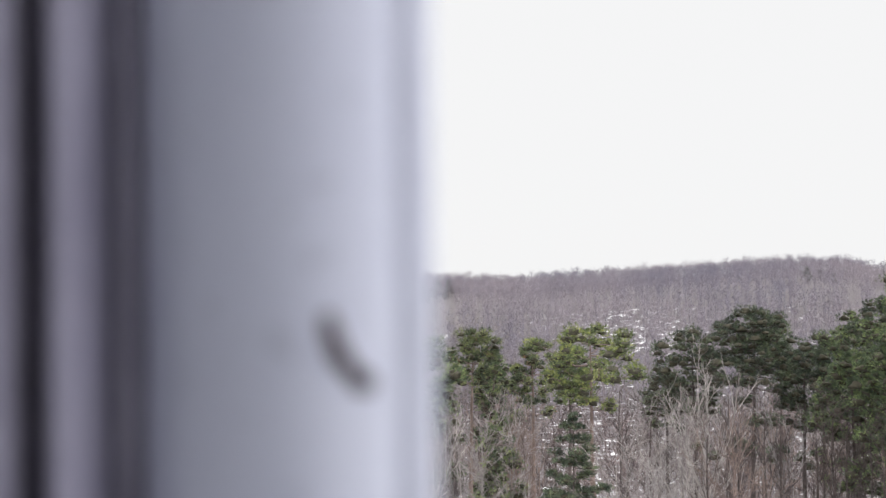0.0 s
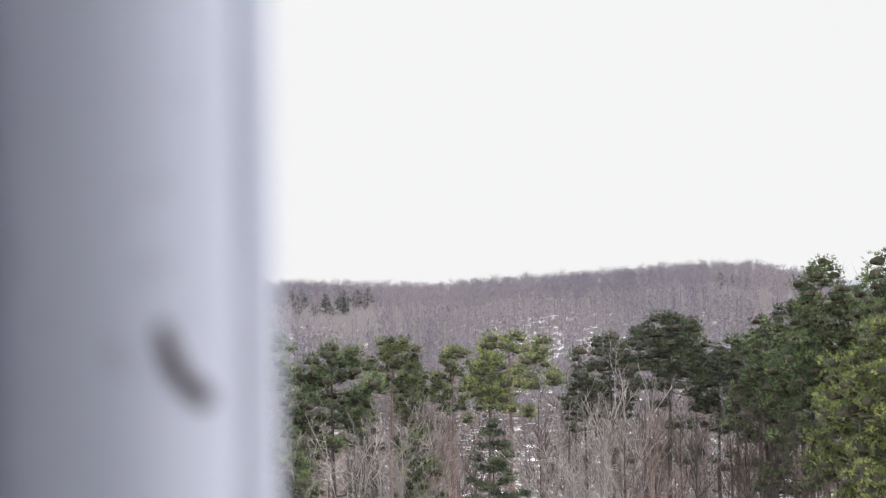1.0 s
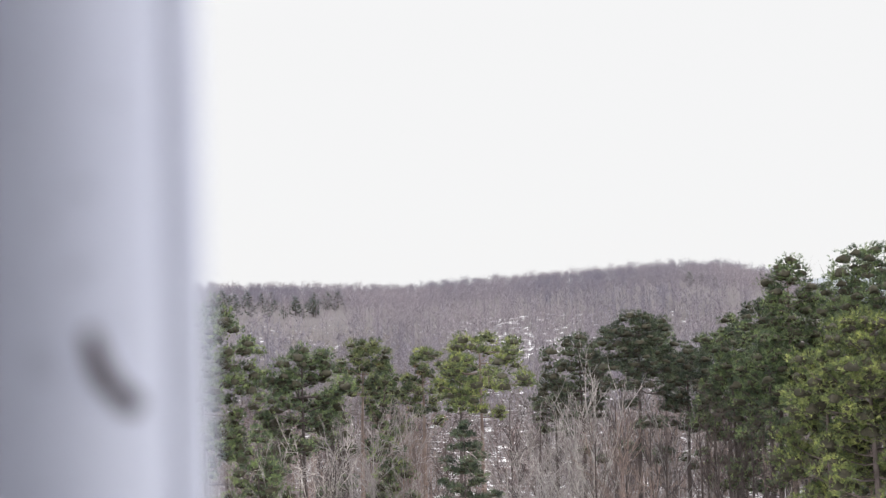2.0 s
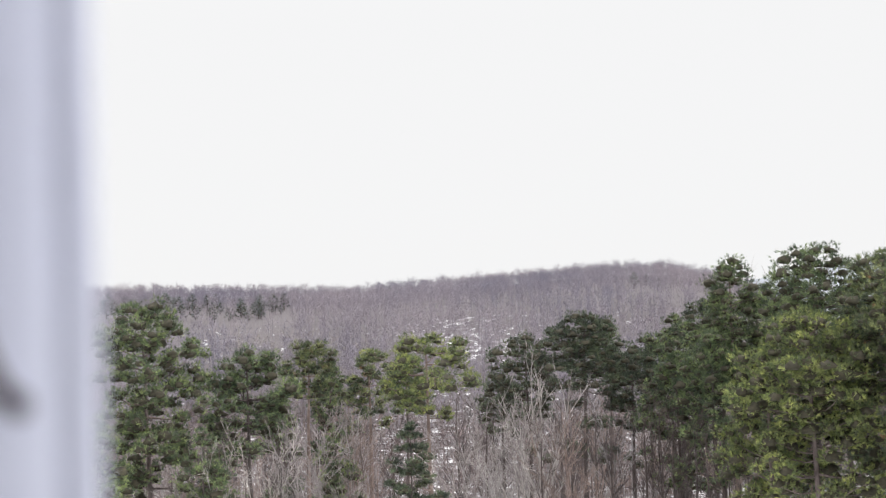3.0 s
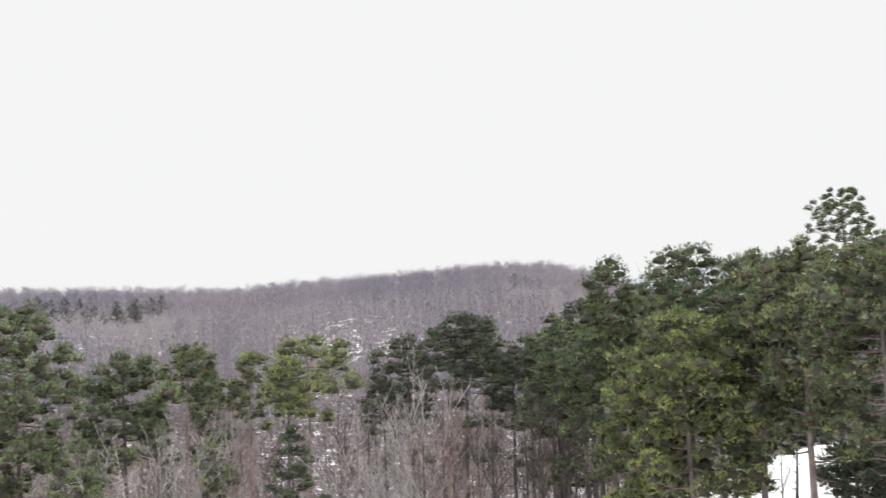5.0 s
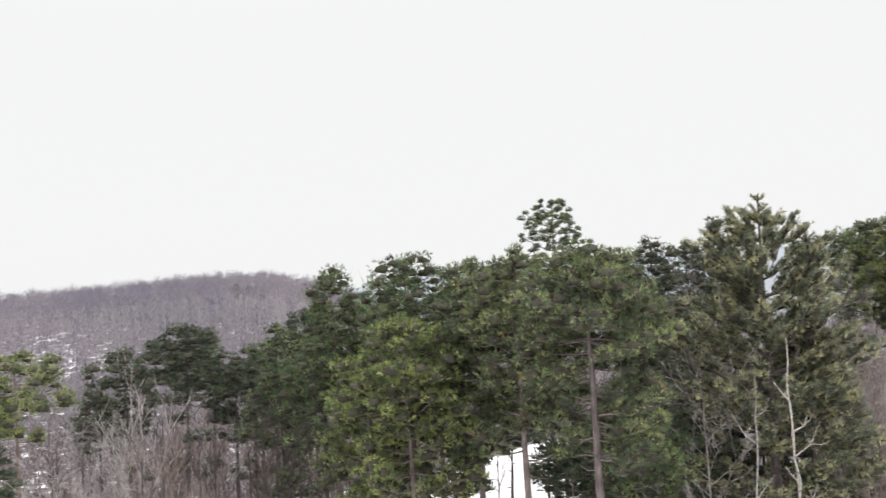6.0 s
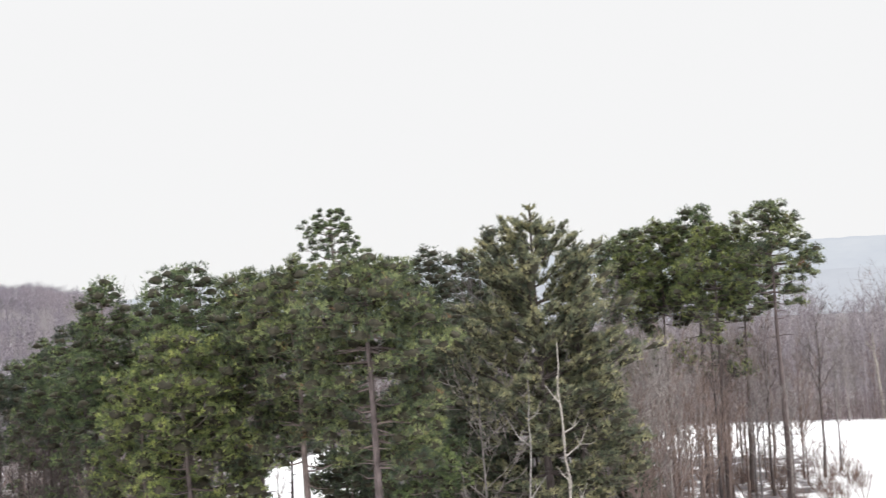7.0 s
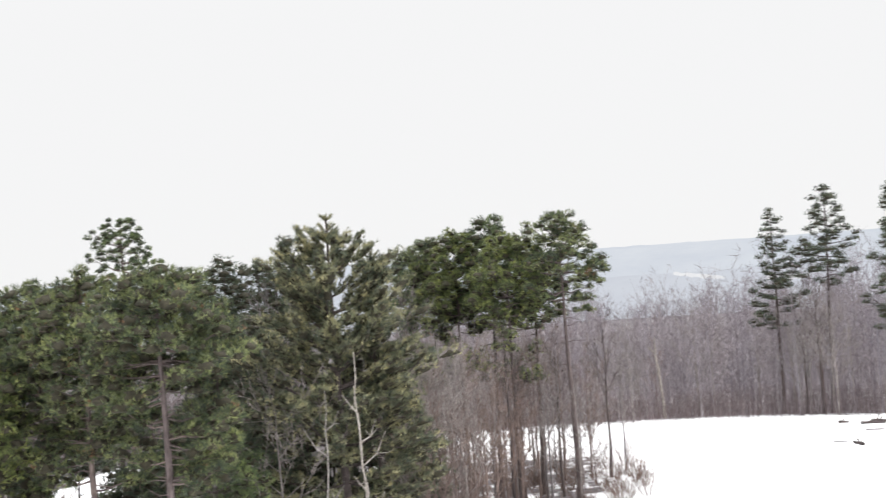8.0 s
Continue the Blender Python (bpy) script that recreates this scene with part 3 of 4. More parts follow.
def pine(bearing, distance, top_el, crown_el, half, seed, **kw):
    """A conifer whose top and lowest boughs are seen from the eye at these elevations."""
    z = spot(bearing, distance)[2] - 0.1
    top = EYE + distance * math.tan(radians(top_el)) - z - 0.8 * kw.get("clump", 0.4)
    low = EYE + distance * math.tan(radians(crown_el)) - z
    lean = kw.pop("lean", ((seed * 37) % 11 - 5) * 0.07)
    a = radians(bearing)
    kw["split"] = distance < 51
    if kw.pop("bared", False):
        kw["open_side"] = math.atan2(-math.cos(radians(bearing)), -math.sin(radians(bearing)))
    kw["lean"] = (lean * math.cos(a), -lean * math.sin(a))
    return place(conifer(seed, top, max(low, 0.8), half, **kw), bearing, distance, group="pines of the wood edge")


G = "green pine with tufted boughs above a bare lower trunk, in snow"
Y = "yellow-green pine with loose bright boughs at the wood edge"
# pines before the valley
pine(-6.2, 50, 0.02, -8.0, 2.6, 11, limbs=46, lowers=12, twigs=4, along=2, clump=0.4, tufts=10, label="green pine with broad loose boughs down its trunk")
pine(-1.5, 52, -2.49, -6.8, 2.1, 12, limbs=32, lowers=7, twigs=4, clump=0.38, bark=DARK_BARK, label=G)
pine(1.1, 55, -2.32, -5.6, 1.4, 13, limbs=22, clump=0.28, tufts=9, needle=PINE_BROWN, bark=RED_BARK, label="thin pine with a small olive crown on a bare stem")
pine(2.7, 58, -3.5, -8.6, 1.3, 14, lowers=5, limbs=22, clump=0.28, tufts=9, profile="slim", label=G)
pine(4.4, 56, -2.95, -6.6, 1.3, 15, limbs=22, clump=0.26, tufts=8, needle=PINE_BROWN, bark=RED_BARK, label="sparse pine with a reddish stem and thin olive tufts")
pine(6.0, 60, -3.0, -6.2, 1.0, 16, limbs=22, clump=0.3, profile="slim", label=G)
pine(7.6, 48, -2.17, -6.4, 2.3, 17, profile="open", limbs=17, clump=0.38, flat=0.4, rise=(-0.02, 0.25), twigs=4, needle=PINE_BRIGHT, bark=RED_BARK, label="open pine with flat bright plates of foliage")
pine(6.2, 45, -6.3, -11.5, 1.2, 18, profile="cone", limbs=25, clump=0.26, flat=0.3, rise=(-0.25, 0.2), needle=PINE_DARK, bark=DARK_BARK, girth=0.08, label="small dark conifer with drooping layered boughs")
pine(14.75, 60, -1.29, -5.2, 2.5, 19, limbs=40, lowers=7, twigs=4, clump=0.4, flat=0.42, rise=(-0.15, 0.45), girth=0.2, needle=PINE_DARK, bark=DARK_BARK, label="dark green pine with layered boughs on a tall dark stem")
pine(16.4, 75, -1.85, -5, 1.3, 20, limbs=22, clump=0.36, tufts=9, label=G)
pine(17.3, 62, -3.1, -7.2, 1.7, 21, limbs=26, clump=0.38, needle=PINE_DARK, bark=DARK_BARK, label="dark dense pine among bare stems")
pine(12.4, 63, -2.3, -6.5, 2.2, 22, limbs=30, clump=0.4, tufts=9, needle=PINE_DARK, bark=DARK_BARK, label="dark dense pine among bare stems")
pine(10.9, 66, -4.2, -7.5, 1.4, 29, limbs=22, clump=0.38, tufts=9, needle=PINE_DARK, bark=DARK_BARK, label="dark dense pine among bare stems")
for b, d, e, c, w, s in ((-8.6, 46, -5.2, -12, 1.7, 23), (-4.0, 47, -6.2, -12, 1.6, 24), (2.9, 48, -6.6, -12, 1.3, 25), (-0.2, 60, -4.6, -8, 1.3, 26)):
    pine(b, d, e, c, w, s, profile="cone", limbs=24, clump=0.36, tufts=9, girth=0.09, rise=(-0.1, 0.4), needle=PINE, bark=DARK_BARK, label="low green pine under the taller ones")
# dense rising clump
for b, d, e, c, w, s in ((18.2, 72, -2.5, -6.5, 1.9, 31), (19.2, 70, -2.2, -6.5, 2.0, 32), (19.9, 66, -1.5, -6.8, 2.1, 33), (20.8, 62, -0.75, -7.2, 2.1, 34),
                         (21.5, 58, -0.3, -7.5, 2.0, 35), (19.7, 56, -3.4, -8.0, 1.8, 36), (21.3, 52, -2.4, -8.6, 1.9, 37), (23.2, 55, -0.4, -7.6, 1.9, 38),
                         (24.4, 60, -0.1, -6.0, 1.9, 39), (27.4, 62, -0.2, -5.0, 1.8, 40), (28.4, 56, -1.0, -6.0, 1.7, 41)):
    pine(b, d, e, c, w, s, twigs=3, lowers=4, limbs=28, clump=0.36, tufts=9, needle=PINE_DARK if s in (31, 34, 39, 40, 41) else PINE, bark=DARK_BARK, label="green pine in a dense clump at the wood edge")
pine(22.3, 54, 1.20, -5.5, 1.8, 42, profile="slim", limbs=44, twigs=4, along=1, clump=0.38, label=G)
pine(26.0, 50, 1.67, -5.0, 2.2, 43, limbs=44, twigs=4, along=1, clump=0.4, bark=DARK_BARK, label="tall green pine rising over the clump")
pine(26.1, 42, -1.55, -7.6, 2.3, 44, limbs=44, lowers=14, twigs=4, along=2, clump=0.4, tufts=10, needle=PINE_BRIGHT, label=Y)
pine(23.9, 45, -3.2, -12, 2.0, 45, limbs=41, clump=0.37, needle=PINE_BRIGHT, label=Y)
pine(29.2, 44, 1.28, -5.4, 2.1, 46, limbs=46, lowers=12, twigs=4, along=1, clump=0.37, needle=PINE_BROWN, label="green pine with browning lower tufts")
pine(31.7, 41, 1.95, -4.8, 2.2, 47, profile="dome", limbs=60, lowers=16, twigs=4, along=2, clump=0.37, tufts=9, needle=PINE_BROWN, label="green pine with browning lower tufts")
pine(33.4, 75, 3.80, 0.2, 2.5, 48, profile="round", limbs=34, clump=0.2, tufts=8, label="tall thin pine with an airy crown over its neighbours")
pine(35.15, 37, 1.84, -4.6, 2.35, 49, profile="dome", limbs=76, lowers=20, twigs=4, along=2, clump=0.37, tufts=9, girth=0.2, rise=(-0.1, 0.5), lean=-0.3, bared=True, bare=9, needle=PINE_BROWN, label="large green pine with a dense rounded crown and grey trunk")
for b, d, e, c, w, s in ((38.1, 72, 1.97, -5.0, 2.5, 51), (39.5, 76, 1.7, -5.0, 2.6, 52), (36.7, 70, 1.15, -4.5, 2.3, 53), (41.7, 68, 2.75, -4.0, 2.2, 54), (33.0, 60, -1.8, -7.0, 1.8, 55), (37.6, 58, -2.0, -8.0, 2.0, 56), (40.6, 66, 0.9, -6.0, 2.2, 59), (38.9, 60, -2.6, -8.5, 2.1, 60)):
    pine(b, d, e, c, w, s, twigs=4, limbs=46, clump=0.44, tufts=9, needle=PINE_DARK, bark=DARK_BARK, label="dark green pine standing behind the front row")
pine(37.0, 40, -6.9, -11.0, 1.7, 57, limbs=22, clump=0.3, needle=PINE, girth=0.07, label="low young pine under the larger ones")
pine(34.0, 43, -7.5, -11.0, 1.3, 58, limbs=22, clump=0.37, needle=PINE_DARK, girth=0.07, label="low young pine under the larger ones")
for b, d, e, c, w, s in ((36.0, 46, -5.6, -13, 1.9, 91), (38.2, 47, -5.2, -13, 1.8, 92), (40.2, 49, -4.6, -12, 1.9, 93), (46.9, 47, -6.0, -13, 1.6, 94), (41.6, 46, -5.4, -13, 1.7, 95), (30.6, 52, -5.6, -8.0, 1.6, 96), (28.0, 47, -5.0, -11.5, 1.8, 97),
                         (34.2, 50, -4.6, -11, 2.0, 98), (24.8, 50, -5.0, -11.5, 1.8, 99), (46.0, 50, -3.0, -12, 1.8, 100), (42.8, 46.5, -4.2, -13, 2.0, 101), (44.9, 46, -4.6, -13, 2.0, 102), (43.9, 47, -3.0, -12, 1.9, 103), (39.0, 44, -6.4, -13, 1.6, 104), (47.5, 45, -6.3, -13, 1.3, 105)):
    pine(b, d, e, c, w, s, profile="cone" if s % 2 else "round", limbs=26, clump=0.36, tufts=9, girth=0.1, rise=(-0.15, 0.4), needle=PINE_DARK, bark=DARK_BARK, label="dark low evergreen in the shade of the larger pines")
# feathery white pine
pine(43.6, 42, 4.15, -11.5, 3.6, 61, profile="spire", limbs=88, clump=0.4, tufts=9, length=0.16, flat=0.8, girth=0.2, rise=(0.05, 0.9), twigs=4, along=5, whorl=0.7, plume=1.3, taper=0.55,
     needle=WHITE_PINE, bark=DARK_BARK, label="large feathery grey-green white pine, broad to the ground")
pine(45.2, 43, 2.55, -9.0, 1.8, 62, profile="cone", limbs=38, clump=0.34, tufts=10, length=0.18, along=2, girth=0.11, rise=(0.1, 1.0), whorl=0.5, plume=1.1, taper=0.4, needle=WHITE_PINE, bark=DARK_BARK, label="second feathery stem beside the large white pine")
# clump beyond the white pine
for b, d, e, c, w, s in ((47.2, 70, 1.7, -3.0, 1.7, 71), (48.4, 64, 2.1, -3.4, 1.9, 72), (49.5, 62, 2.4, -2.8, 1.9, 73), (51.1, 62, 3.06, -3.2, 2.0, 74), (52.1, 58, 2.0, -2.6, 2.0, 75), (53.2, 62, 1.2, -2.8, 1.5, 76)):
    pine(b, d, e, c, w * 1.14, s, limbs=40, lowers=3, twigs=4, clump=0.34, tufts=10, girth=0.13, needle=PINE_BROWN if s in (72, 76) else PINE_BRIGHT if s in (73, 75) else PINE, bark=DARK_BARK, label="green pine with a high crown on a long bare stem")
pine(54.95, 58, 2.90, -2.0, 2.4, 77, profile="round", limbs=46, twigs=4, clump=0.24, tufts=8, girth=0.17, rise=(-0.1, 0.7), lean=-0.2, needle=PINE_BROWN, label="tall open-crowned pine at the edge of the snow field")
# tiered pines across the field
for b, d, e, c, w, s in ((65.0, 97, 2.49, -3.6, 2.3, 81), (67.2, 95, 3.33, -1.5, 2.7, 82), (70.6, 92, 3.4, -4.0, 2.8, 83)):
    pine(b, d, e, c, w, s, profile="cone", limbs=44, clump=0.4, tufts=9, flat=0.35, rise=(-0.05, 0.5), needle=PINE_DARK, bark=DARK_BARK, label="dark tiered white pine beyond the snow field")


# ---------------------------------------------------------------- bare broadleaf trees
def bare_geo(seed, height, spread, girth, first=0.3, primaries=14, twig=1.0, sides=6, levels=3, fork=False, rise=0.75):
    rng = np.random.default_rng(seed)
    stem, boughs = Geo(), Geo()

    def bough(p, d, L, r, level):
        if level == 3:
            w = unit(rng.normal(size=3)) * 0.011
            boughs.add([p - w, p + w, p + d * L * 1.1 + rng.normal(0, 0.04 * L, 3)], [[0, 1, 2]])
            return
        n = 4 if level == 1 else 3
        s = np.linspace(0, 1, n)
        curve = p + d * L * s[:, None] + np.array([0, 0, 0.18 * L]) * (s ** 2)[:, None]
        curve[1:] += rng.normal(0, 0.045 * L, (n - 1, 3))
        boughs.tube(curve, np.maximum(r * (1.05 - 0.8 * s), 0.007), 5 if level == 1 else 3)
        if level >= levels:
            return
        for j in range(rng.integers(5, 8) if level == 1 else rng.integers(7, 11)):
            t = rng.uniform(0.25, 0.98)
            q = np.array([np.interp(t, s, curve[:, c]) for c in range(3)])
            e = unit(d + rng.normal(0, 0.55, 3) + np.array([0, 0, 0.25]))
            bough(q, e, L * rng.uniform(0.3, 0.55) * twig, r * 0.45, level + 1)

    n = 10
    h = np.linspace(0, 1, n)
    bend = np.cumsum(rng.normal(0, 0.06, (n, 2)), 0) * height * 0.04
    bend -= bend[0]
    path = np.stack([bend[:, 0], bend[:, 1], h * height * 0.93 - 0.2 * (h == 0)], -1)
    stem.tube(path, girth * (1.0 - 0.85 * h) * (1 + 0.4 * np.exp(-h * 30)) + 0.006, sides)
    for i in range(primaries):
        u = first + (0.98 - first) * (i + rng.uniform(0, 1)) / primaries
        a = i * 2.4 + rng.uniform(-0.5, 0.5)
        p = np.array([np.interp(u, h, path[:, c]) for c in range(3)])
        up = rise + rng.uniform(-0.25, 0.25) + 0.3 * u
        d = np.array([math.cos(a) * math.cos(up), math.sin(a) * math.cos(up), math.sin(up)])
        L = spread * rng.uniform(0.6, 1.15) * (1.15 - 0.6 * u) / max(math.cos(up), 0.45)
        bough(p, d, L, girth * 0.42 * (1.1 - 0.75 * u), 1)
    return stem, boughs


def bare_tree(bark, label, *args, name="bare_tree", **kw):
    stem, boughs = bare_geo(*args, **kw)
    tree = tagged(new(name), label, "tree")
    geo_part("trunk", stem, bark, tree)
    geo_part("crown", boughs, bark, tree)
    TALL[tree.name] = float(boughs.arrays()[0][:, 2].max())
    return tree


TALL, USED = {}, set()
BG = "bare trees of the wood edge"
KINDS = [
    bare_tree(GREY_BARK, "slender grey leafless tree at the wood edge", 201, 9.0, 1.7, 0.085, first=0.35, primaries=13),
    bare_tree(RED_BARK, "slender reddish-brown leafless tree at the wood edge", 202, 8.0, 1.5, 0.075, first=0.3, primaries=13),
    bare_tree(DARK_BARK, "dark slim leafless tree with a long bare stem", 203, 11.0, 1.4, 0.11, first=0.5, primaries=10),
    bare_tree(GREY_BARK, "grey leafless tree with upswept forked limbs", 204, 9.5, 2.6, 0.12, first=0.3, primaries=12, rise=0.95),
    bare_tree(RED_BARK, "bushy reddish leafless sapling", 205, 5.5, 1.5, 0.05, first=0.12, primaries=15),
    bare_tree(GREY_BARK, "pale twiggy leafless tree with spreading boughs", 206, 7.5, 2.4, 0.05, first=0.2, primaries=22, rise=0.35),
    bare_tree(PALE_BARK, "large pale grey leafless tree with thick upswept forks", 207, 9.5, 2.2, 0.2, first=0.2, primaries=11, rise=0.95),
    bare_tree(PALE_BARK, "pale twiggy leafless tree before darker woods", 208, 6.5, 2.0, 0.07, first=0.2, primaries=15, rise=0.8),
]


def set_bare(kind, bearing, distance, top_el, turn):
    """Stand a leafless tree with its top at this elevation from the eye."""
    src = KINDS[kind]
    base = TALL[src.name]
    x, y, z = spot(bearing, distance)
    z -= 0.1
    s = max(0.25, (EYE + distance * math.tan(radians(top_el)) - z) / base)
    wide = s ** 0.75
    if kind in USED:
        ob = copy_thing(src, Matrix.Identity(4))
    else:
        ob = src
        USED.add(kind)
    ob.location, ob.rotation_euler, ob.scale = (x, y, z), (0, 0, turn), (wide, wide, s)
    return tagged(ob, group=BG)


# chosen ones
for row in ((6, 12.7, 52, -2.0, 0.4), (7, 11.6, 50, -4.6, 2.0), (7, 16.8, 55, -4.4, 1.0), (7, -1.0, 47, -5.6, 0.3), (5, 0.8, 46, -5.9, 1.3), (7, 3.4, 48, -5.4, 2.3), (7, 9.6, 47, -5.6, 4.0), (0, 10.6, 50, -4.8, 0.0),
            (5, 8.4, 46, -6.4, 5.1), (1, 14.0, 47, -5.8, 3.0), (7, -3.2, 47, -6.4, 2.2), (2, 13.9, 56, -3.6, 0.2), (2, 15.6, 55, -4.2, 0.9), (2, 17.9, 54, -5.0, 2.0), (2, 18.6, 53, -5.2, 2.9), (2, 19.3, 52, -5.4, 0.7), (2, 20.2, 51, -5.5, 4.0), (2, 16.2, 53, -5.0, 5.0), (2, 20.9, 50, -6.0, 1.4), (2, 10.2, 53, -4.8, 0.4), (2, 9.0, 55, -5.2, 2.4), (2, 12.9, 49, -5.6, 1.1), (2, 5.4, 52, -5.4, 3.1), (2, 0.2, 54, -5.0, 2.2), (2, -3.8, 53, -4.8, 5.2), (2, 14.3, 51, -5.2, 1.9), (2, 21.8, 49, -6.3, 2.1), (2, 22.8, 47, -6.9, 0.1), (5, 40.3, 40.5, -3.2, 0.5), (0, 48.8, 52, -2.4, 1.2),
            (1, 49.6, 50, -3.2, 3.0), (5, 41.0, 60, 0.9, 2.6), (0, 46.8, 58, 0.6, 4.0), (1, 47.4, 66, 0.4, 5.0), (2, 51.8, 54, -1.5, 0.3), (1, 53.0, 58, -1.9, 2.2), (2, 54.2, 61, -2.4, 1.1),
            (2, 56.55, 66, -1.5, 3.3), (0, 57.3, 68, -2.6, 0.9), (0, 50.8, 60, -1.0, 2.9), (4, 55.8, 64, -6.0, 0.6), (0, 22.9, 80, 1.2, 1.0), (0, 27.2, 70, 1.3, 1.5),
            (1, 47.8, 50, -3.4, 0.7), (0, 48.3, 56, -1.9, 1.9), (1, 50.2, 55, -2.6, 4.4), (1, 51.2, 58, -3.0, 3.6), (1, 52.3, 60, -2.2, 5.2), (0, 53.6, 57, -3.3, 2.1), (1, 47.2, 52, -2.8, 0.2), (3, 49.2, 58, -2.4, 1.6), (1, 55.6, 66, -3.2, 2.7), (3, 52.8, 66, -2.0, 0.1), (1, 47.4, 48, -3.4, 0.6), (3, 48.7, 50, -2.3, 1.2), (1, 49.8, 51, -3.0, 2.6), (1, 51.4, 53, -3.6, 4.2), (3, 53.4, 60, -2.6, 3.3), (1, 46.6, 46, -5.0, 5.0), (2, 32.6, 52, -5.0, 1.0), (2, 29.4, 55, -4.5, 2.0), (2, 33.4, 55, -4.5, 3.0), (1, 30.1, 58, -5.5, 0.5), (2, 28.4, 50, -5.5, 4.0),
            (3, 47.6, 45, -3.2, 2.2), (1, 48.2, 46, -3.9, 0.3), (3, 49.4, 47, -3.6, 4.1), (1, 50.4, 48, -4.2, 1.7), (1, 50.9, 50, -3.9, 2.9), (3, 46.9, 50, -1.6, 1.1), (1, 52.2, 54, -4.2, 5.3), (1, 48.9, 44, -5.2, 0.8), (4, 47.9, 43, -6.6, 2.0), (4, 49.9, 46, -6.8, 3.0), (3, 51.9, 62, -1.4, 0.4),
            (3, 46.4, 44, -2.8, 0.9), (1, 47.5, 43, -4.4, 3.7), (3, 49.3, 49, -2.2, 4.8)):
    set_bare(*row)
# scattered through the wood edge
rng = random.Random(77)
for i in range(46):
    b = rng.uniform(46, 72)
    set_bare(rng.choice((0, 1, 2, 3)), b, rng.uniform(88.5, 108), (-1.6 if b < 60 else -0.4) - rng.uniform(0, 2.2), rng.uniform(0, 6.28))
for i in range(85):
    b = rng.uniform(-13, 21)
    d = rng.uniform(47, 118)
    set_bare(rng.choice((0, 1, 1, 2, 2, 4, 5)), b, d, rng.uniform(-6.3, -3.7) - max(0, (60 - d)) * 0.06, rng.uniform(0, 6.28))
for i in range(60):
    b = rng.uniform(20, 48)
    if 28.7 < b < 33.2:
        continue
    set_bare(rng.choice((0, 1, 2, 2, 4)), b, rng.uniform(46, 84), rng.uniform(-6.5, -3.5), rng.uniform(0, 6.28))
for i in range(20):
    set_bare(rng.choice((0, 1, 0, 5, 4)), rng.uniform(46.5, 56), rng.uniform(56, 80), rng.uniform(-5.5, -1.5), rng.uniform(0, 6.28))


def snag(bearing, distance, top_el, base_lean, forks, girth, seed, label):
    """A pale dead birch stem, crooked, with a few stubs."""
    x, y, z = spot(bearing, distance)
    h = EYE + distance * math.tan(radians(top_el)) - z
    rng = np.random.default_rng(seed)
    tree = tagged(new("birch_tree"), label, "tree", BG)
    tree.location = (x, y, z - 0.1)
    stem, boughs = Geo(), Geo()
    n = 14
    u = np.linspace(0, 1, n)
    side = np.array([math.cos(radians(bearing)), -math.sin(radians(bearing))])
    off = base_lean * u[:, None] * side + np.cumsum(rng.normal(0, 0.05, (n, 2)), 0)
    off -= off[0]
    path = np.column_stack([off, u * h])
    stem.tube(path, girth * (1 - 0.72 * u), 7, cap=True)
    for f, ln, sg in forks:
        p = np.array([np.interp(f, u, path[:, k]) for k in range(3)])
        e = np.array([*(side * sg * 0.75), 0.75])
        q = p + e * ln * 0.5 + rng.normal(0, 0.05, 3)
        boughs.tube([p, q, p + e * ln + np.array([0, 0, 0.25 * ln])], (girth * 0.5, girth * 0.35, 0.012), 5)
        for k in range(3):
            w = q + rng.normal(0, 0.35, 3) * ln * 0.7 + np.array([0, 0, 0.3 * ln])
            boughs.tube([q, (q + w) / 2 + rng.normal(0, 0.03, 3), w], (girth * 0.25, 0.012, 0.006), 3)
    geo_part("trunk", stem, BIRCH_BARK, tree)
    geo_part("crown", boughs, BIRCH_BARK, tree)


snag(42.55, 38, -5.0, 0.0, ((0.75, 1.0, -1), (0.55, 0.8, 1), (0.85, 0.6, 1)), 0.055, 301, "pale grey slim dead stem before the white pine")
snag(44.55, 38.5, -4.95, 0.1, ((0.6, 0.5, -1), (0.3, 0.8, 1)), 0.058, 302, "broken white birch snag before the white pine")
snag(45.0, 38, -3.25, -0.15, ((0.62, 1.1, 1), (0.7, 0.7, 1), (0.8, 0.6, -1), (0.45, 0.8, 1)), 0.062, 303, "pale forked birch before the white pine")
snag(59.35, 93, -3.6, -0.5, ((0.8, 0.8, -1),), 0.15, 304, "white bleached dead trunk beyond the snow field")


# ---------------------------------------------------------------- brush
def shrub(seed, height, spread, stems, label):
    rng = np.random.default_rng(seed)
    ob = tagged(new("shrub"), label, "shrub", "brush at the wood edge")
    g = Geo()
    for i in range(stems):
        a = rng.uniform(0, 6.28)
        d = unit(np.array([math.cos(a) * rng.uniform(0.1, 0.7), math.sin(a) * rng.uniform(0.1, 0.7), 1.0]))
        L = height * rng.uniform(0.6, 1.1)
        p = np.array([math.cos(a), math.sin(a), 0]) * rng.uniform(0, spread)
        mid = p + d * L * 0.5 + rng.normal(0, 0.06, 3)
        tip = p + d * L + rng.normal(0, 0.12, 3)
        g.tube([p, mid, tip], (0.016, 0.012, 0.005), 3)
        for k in range(8):
            q = p + (tip - p) * rng.uniform(0.3, 0.95)
            e = unit(d + rng.normal(0, 0.5, 3)) * L * rng.uniform(0.15, 0.4)
            w = unit(rng.normal(size=3)) * 0.009
            g.add([q - w, q + w, q + e], [[0, 1, 2]])
    geo_part("crown", g, BRUSH, ob)
    return ob


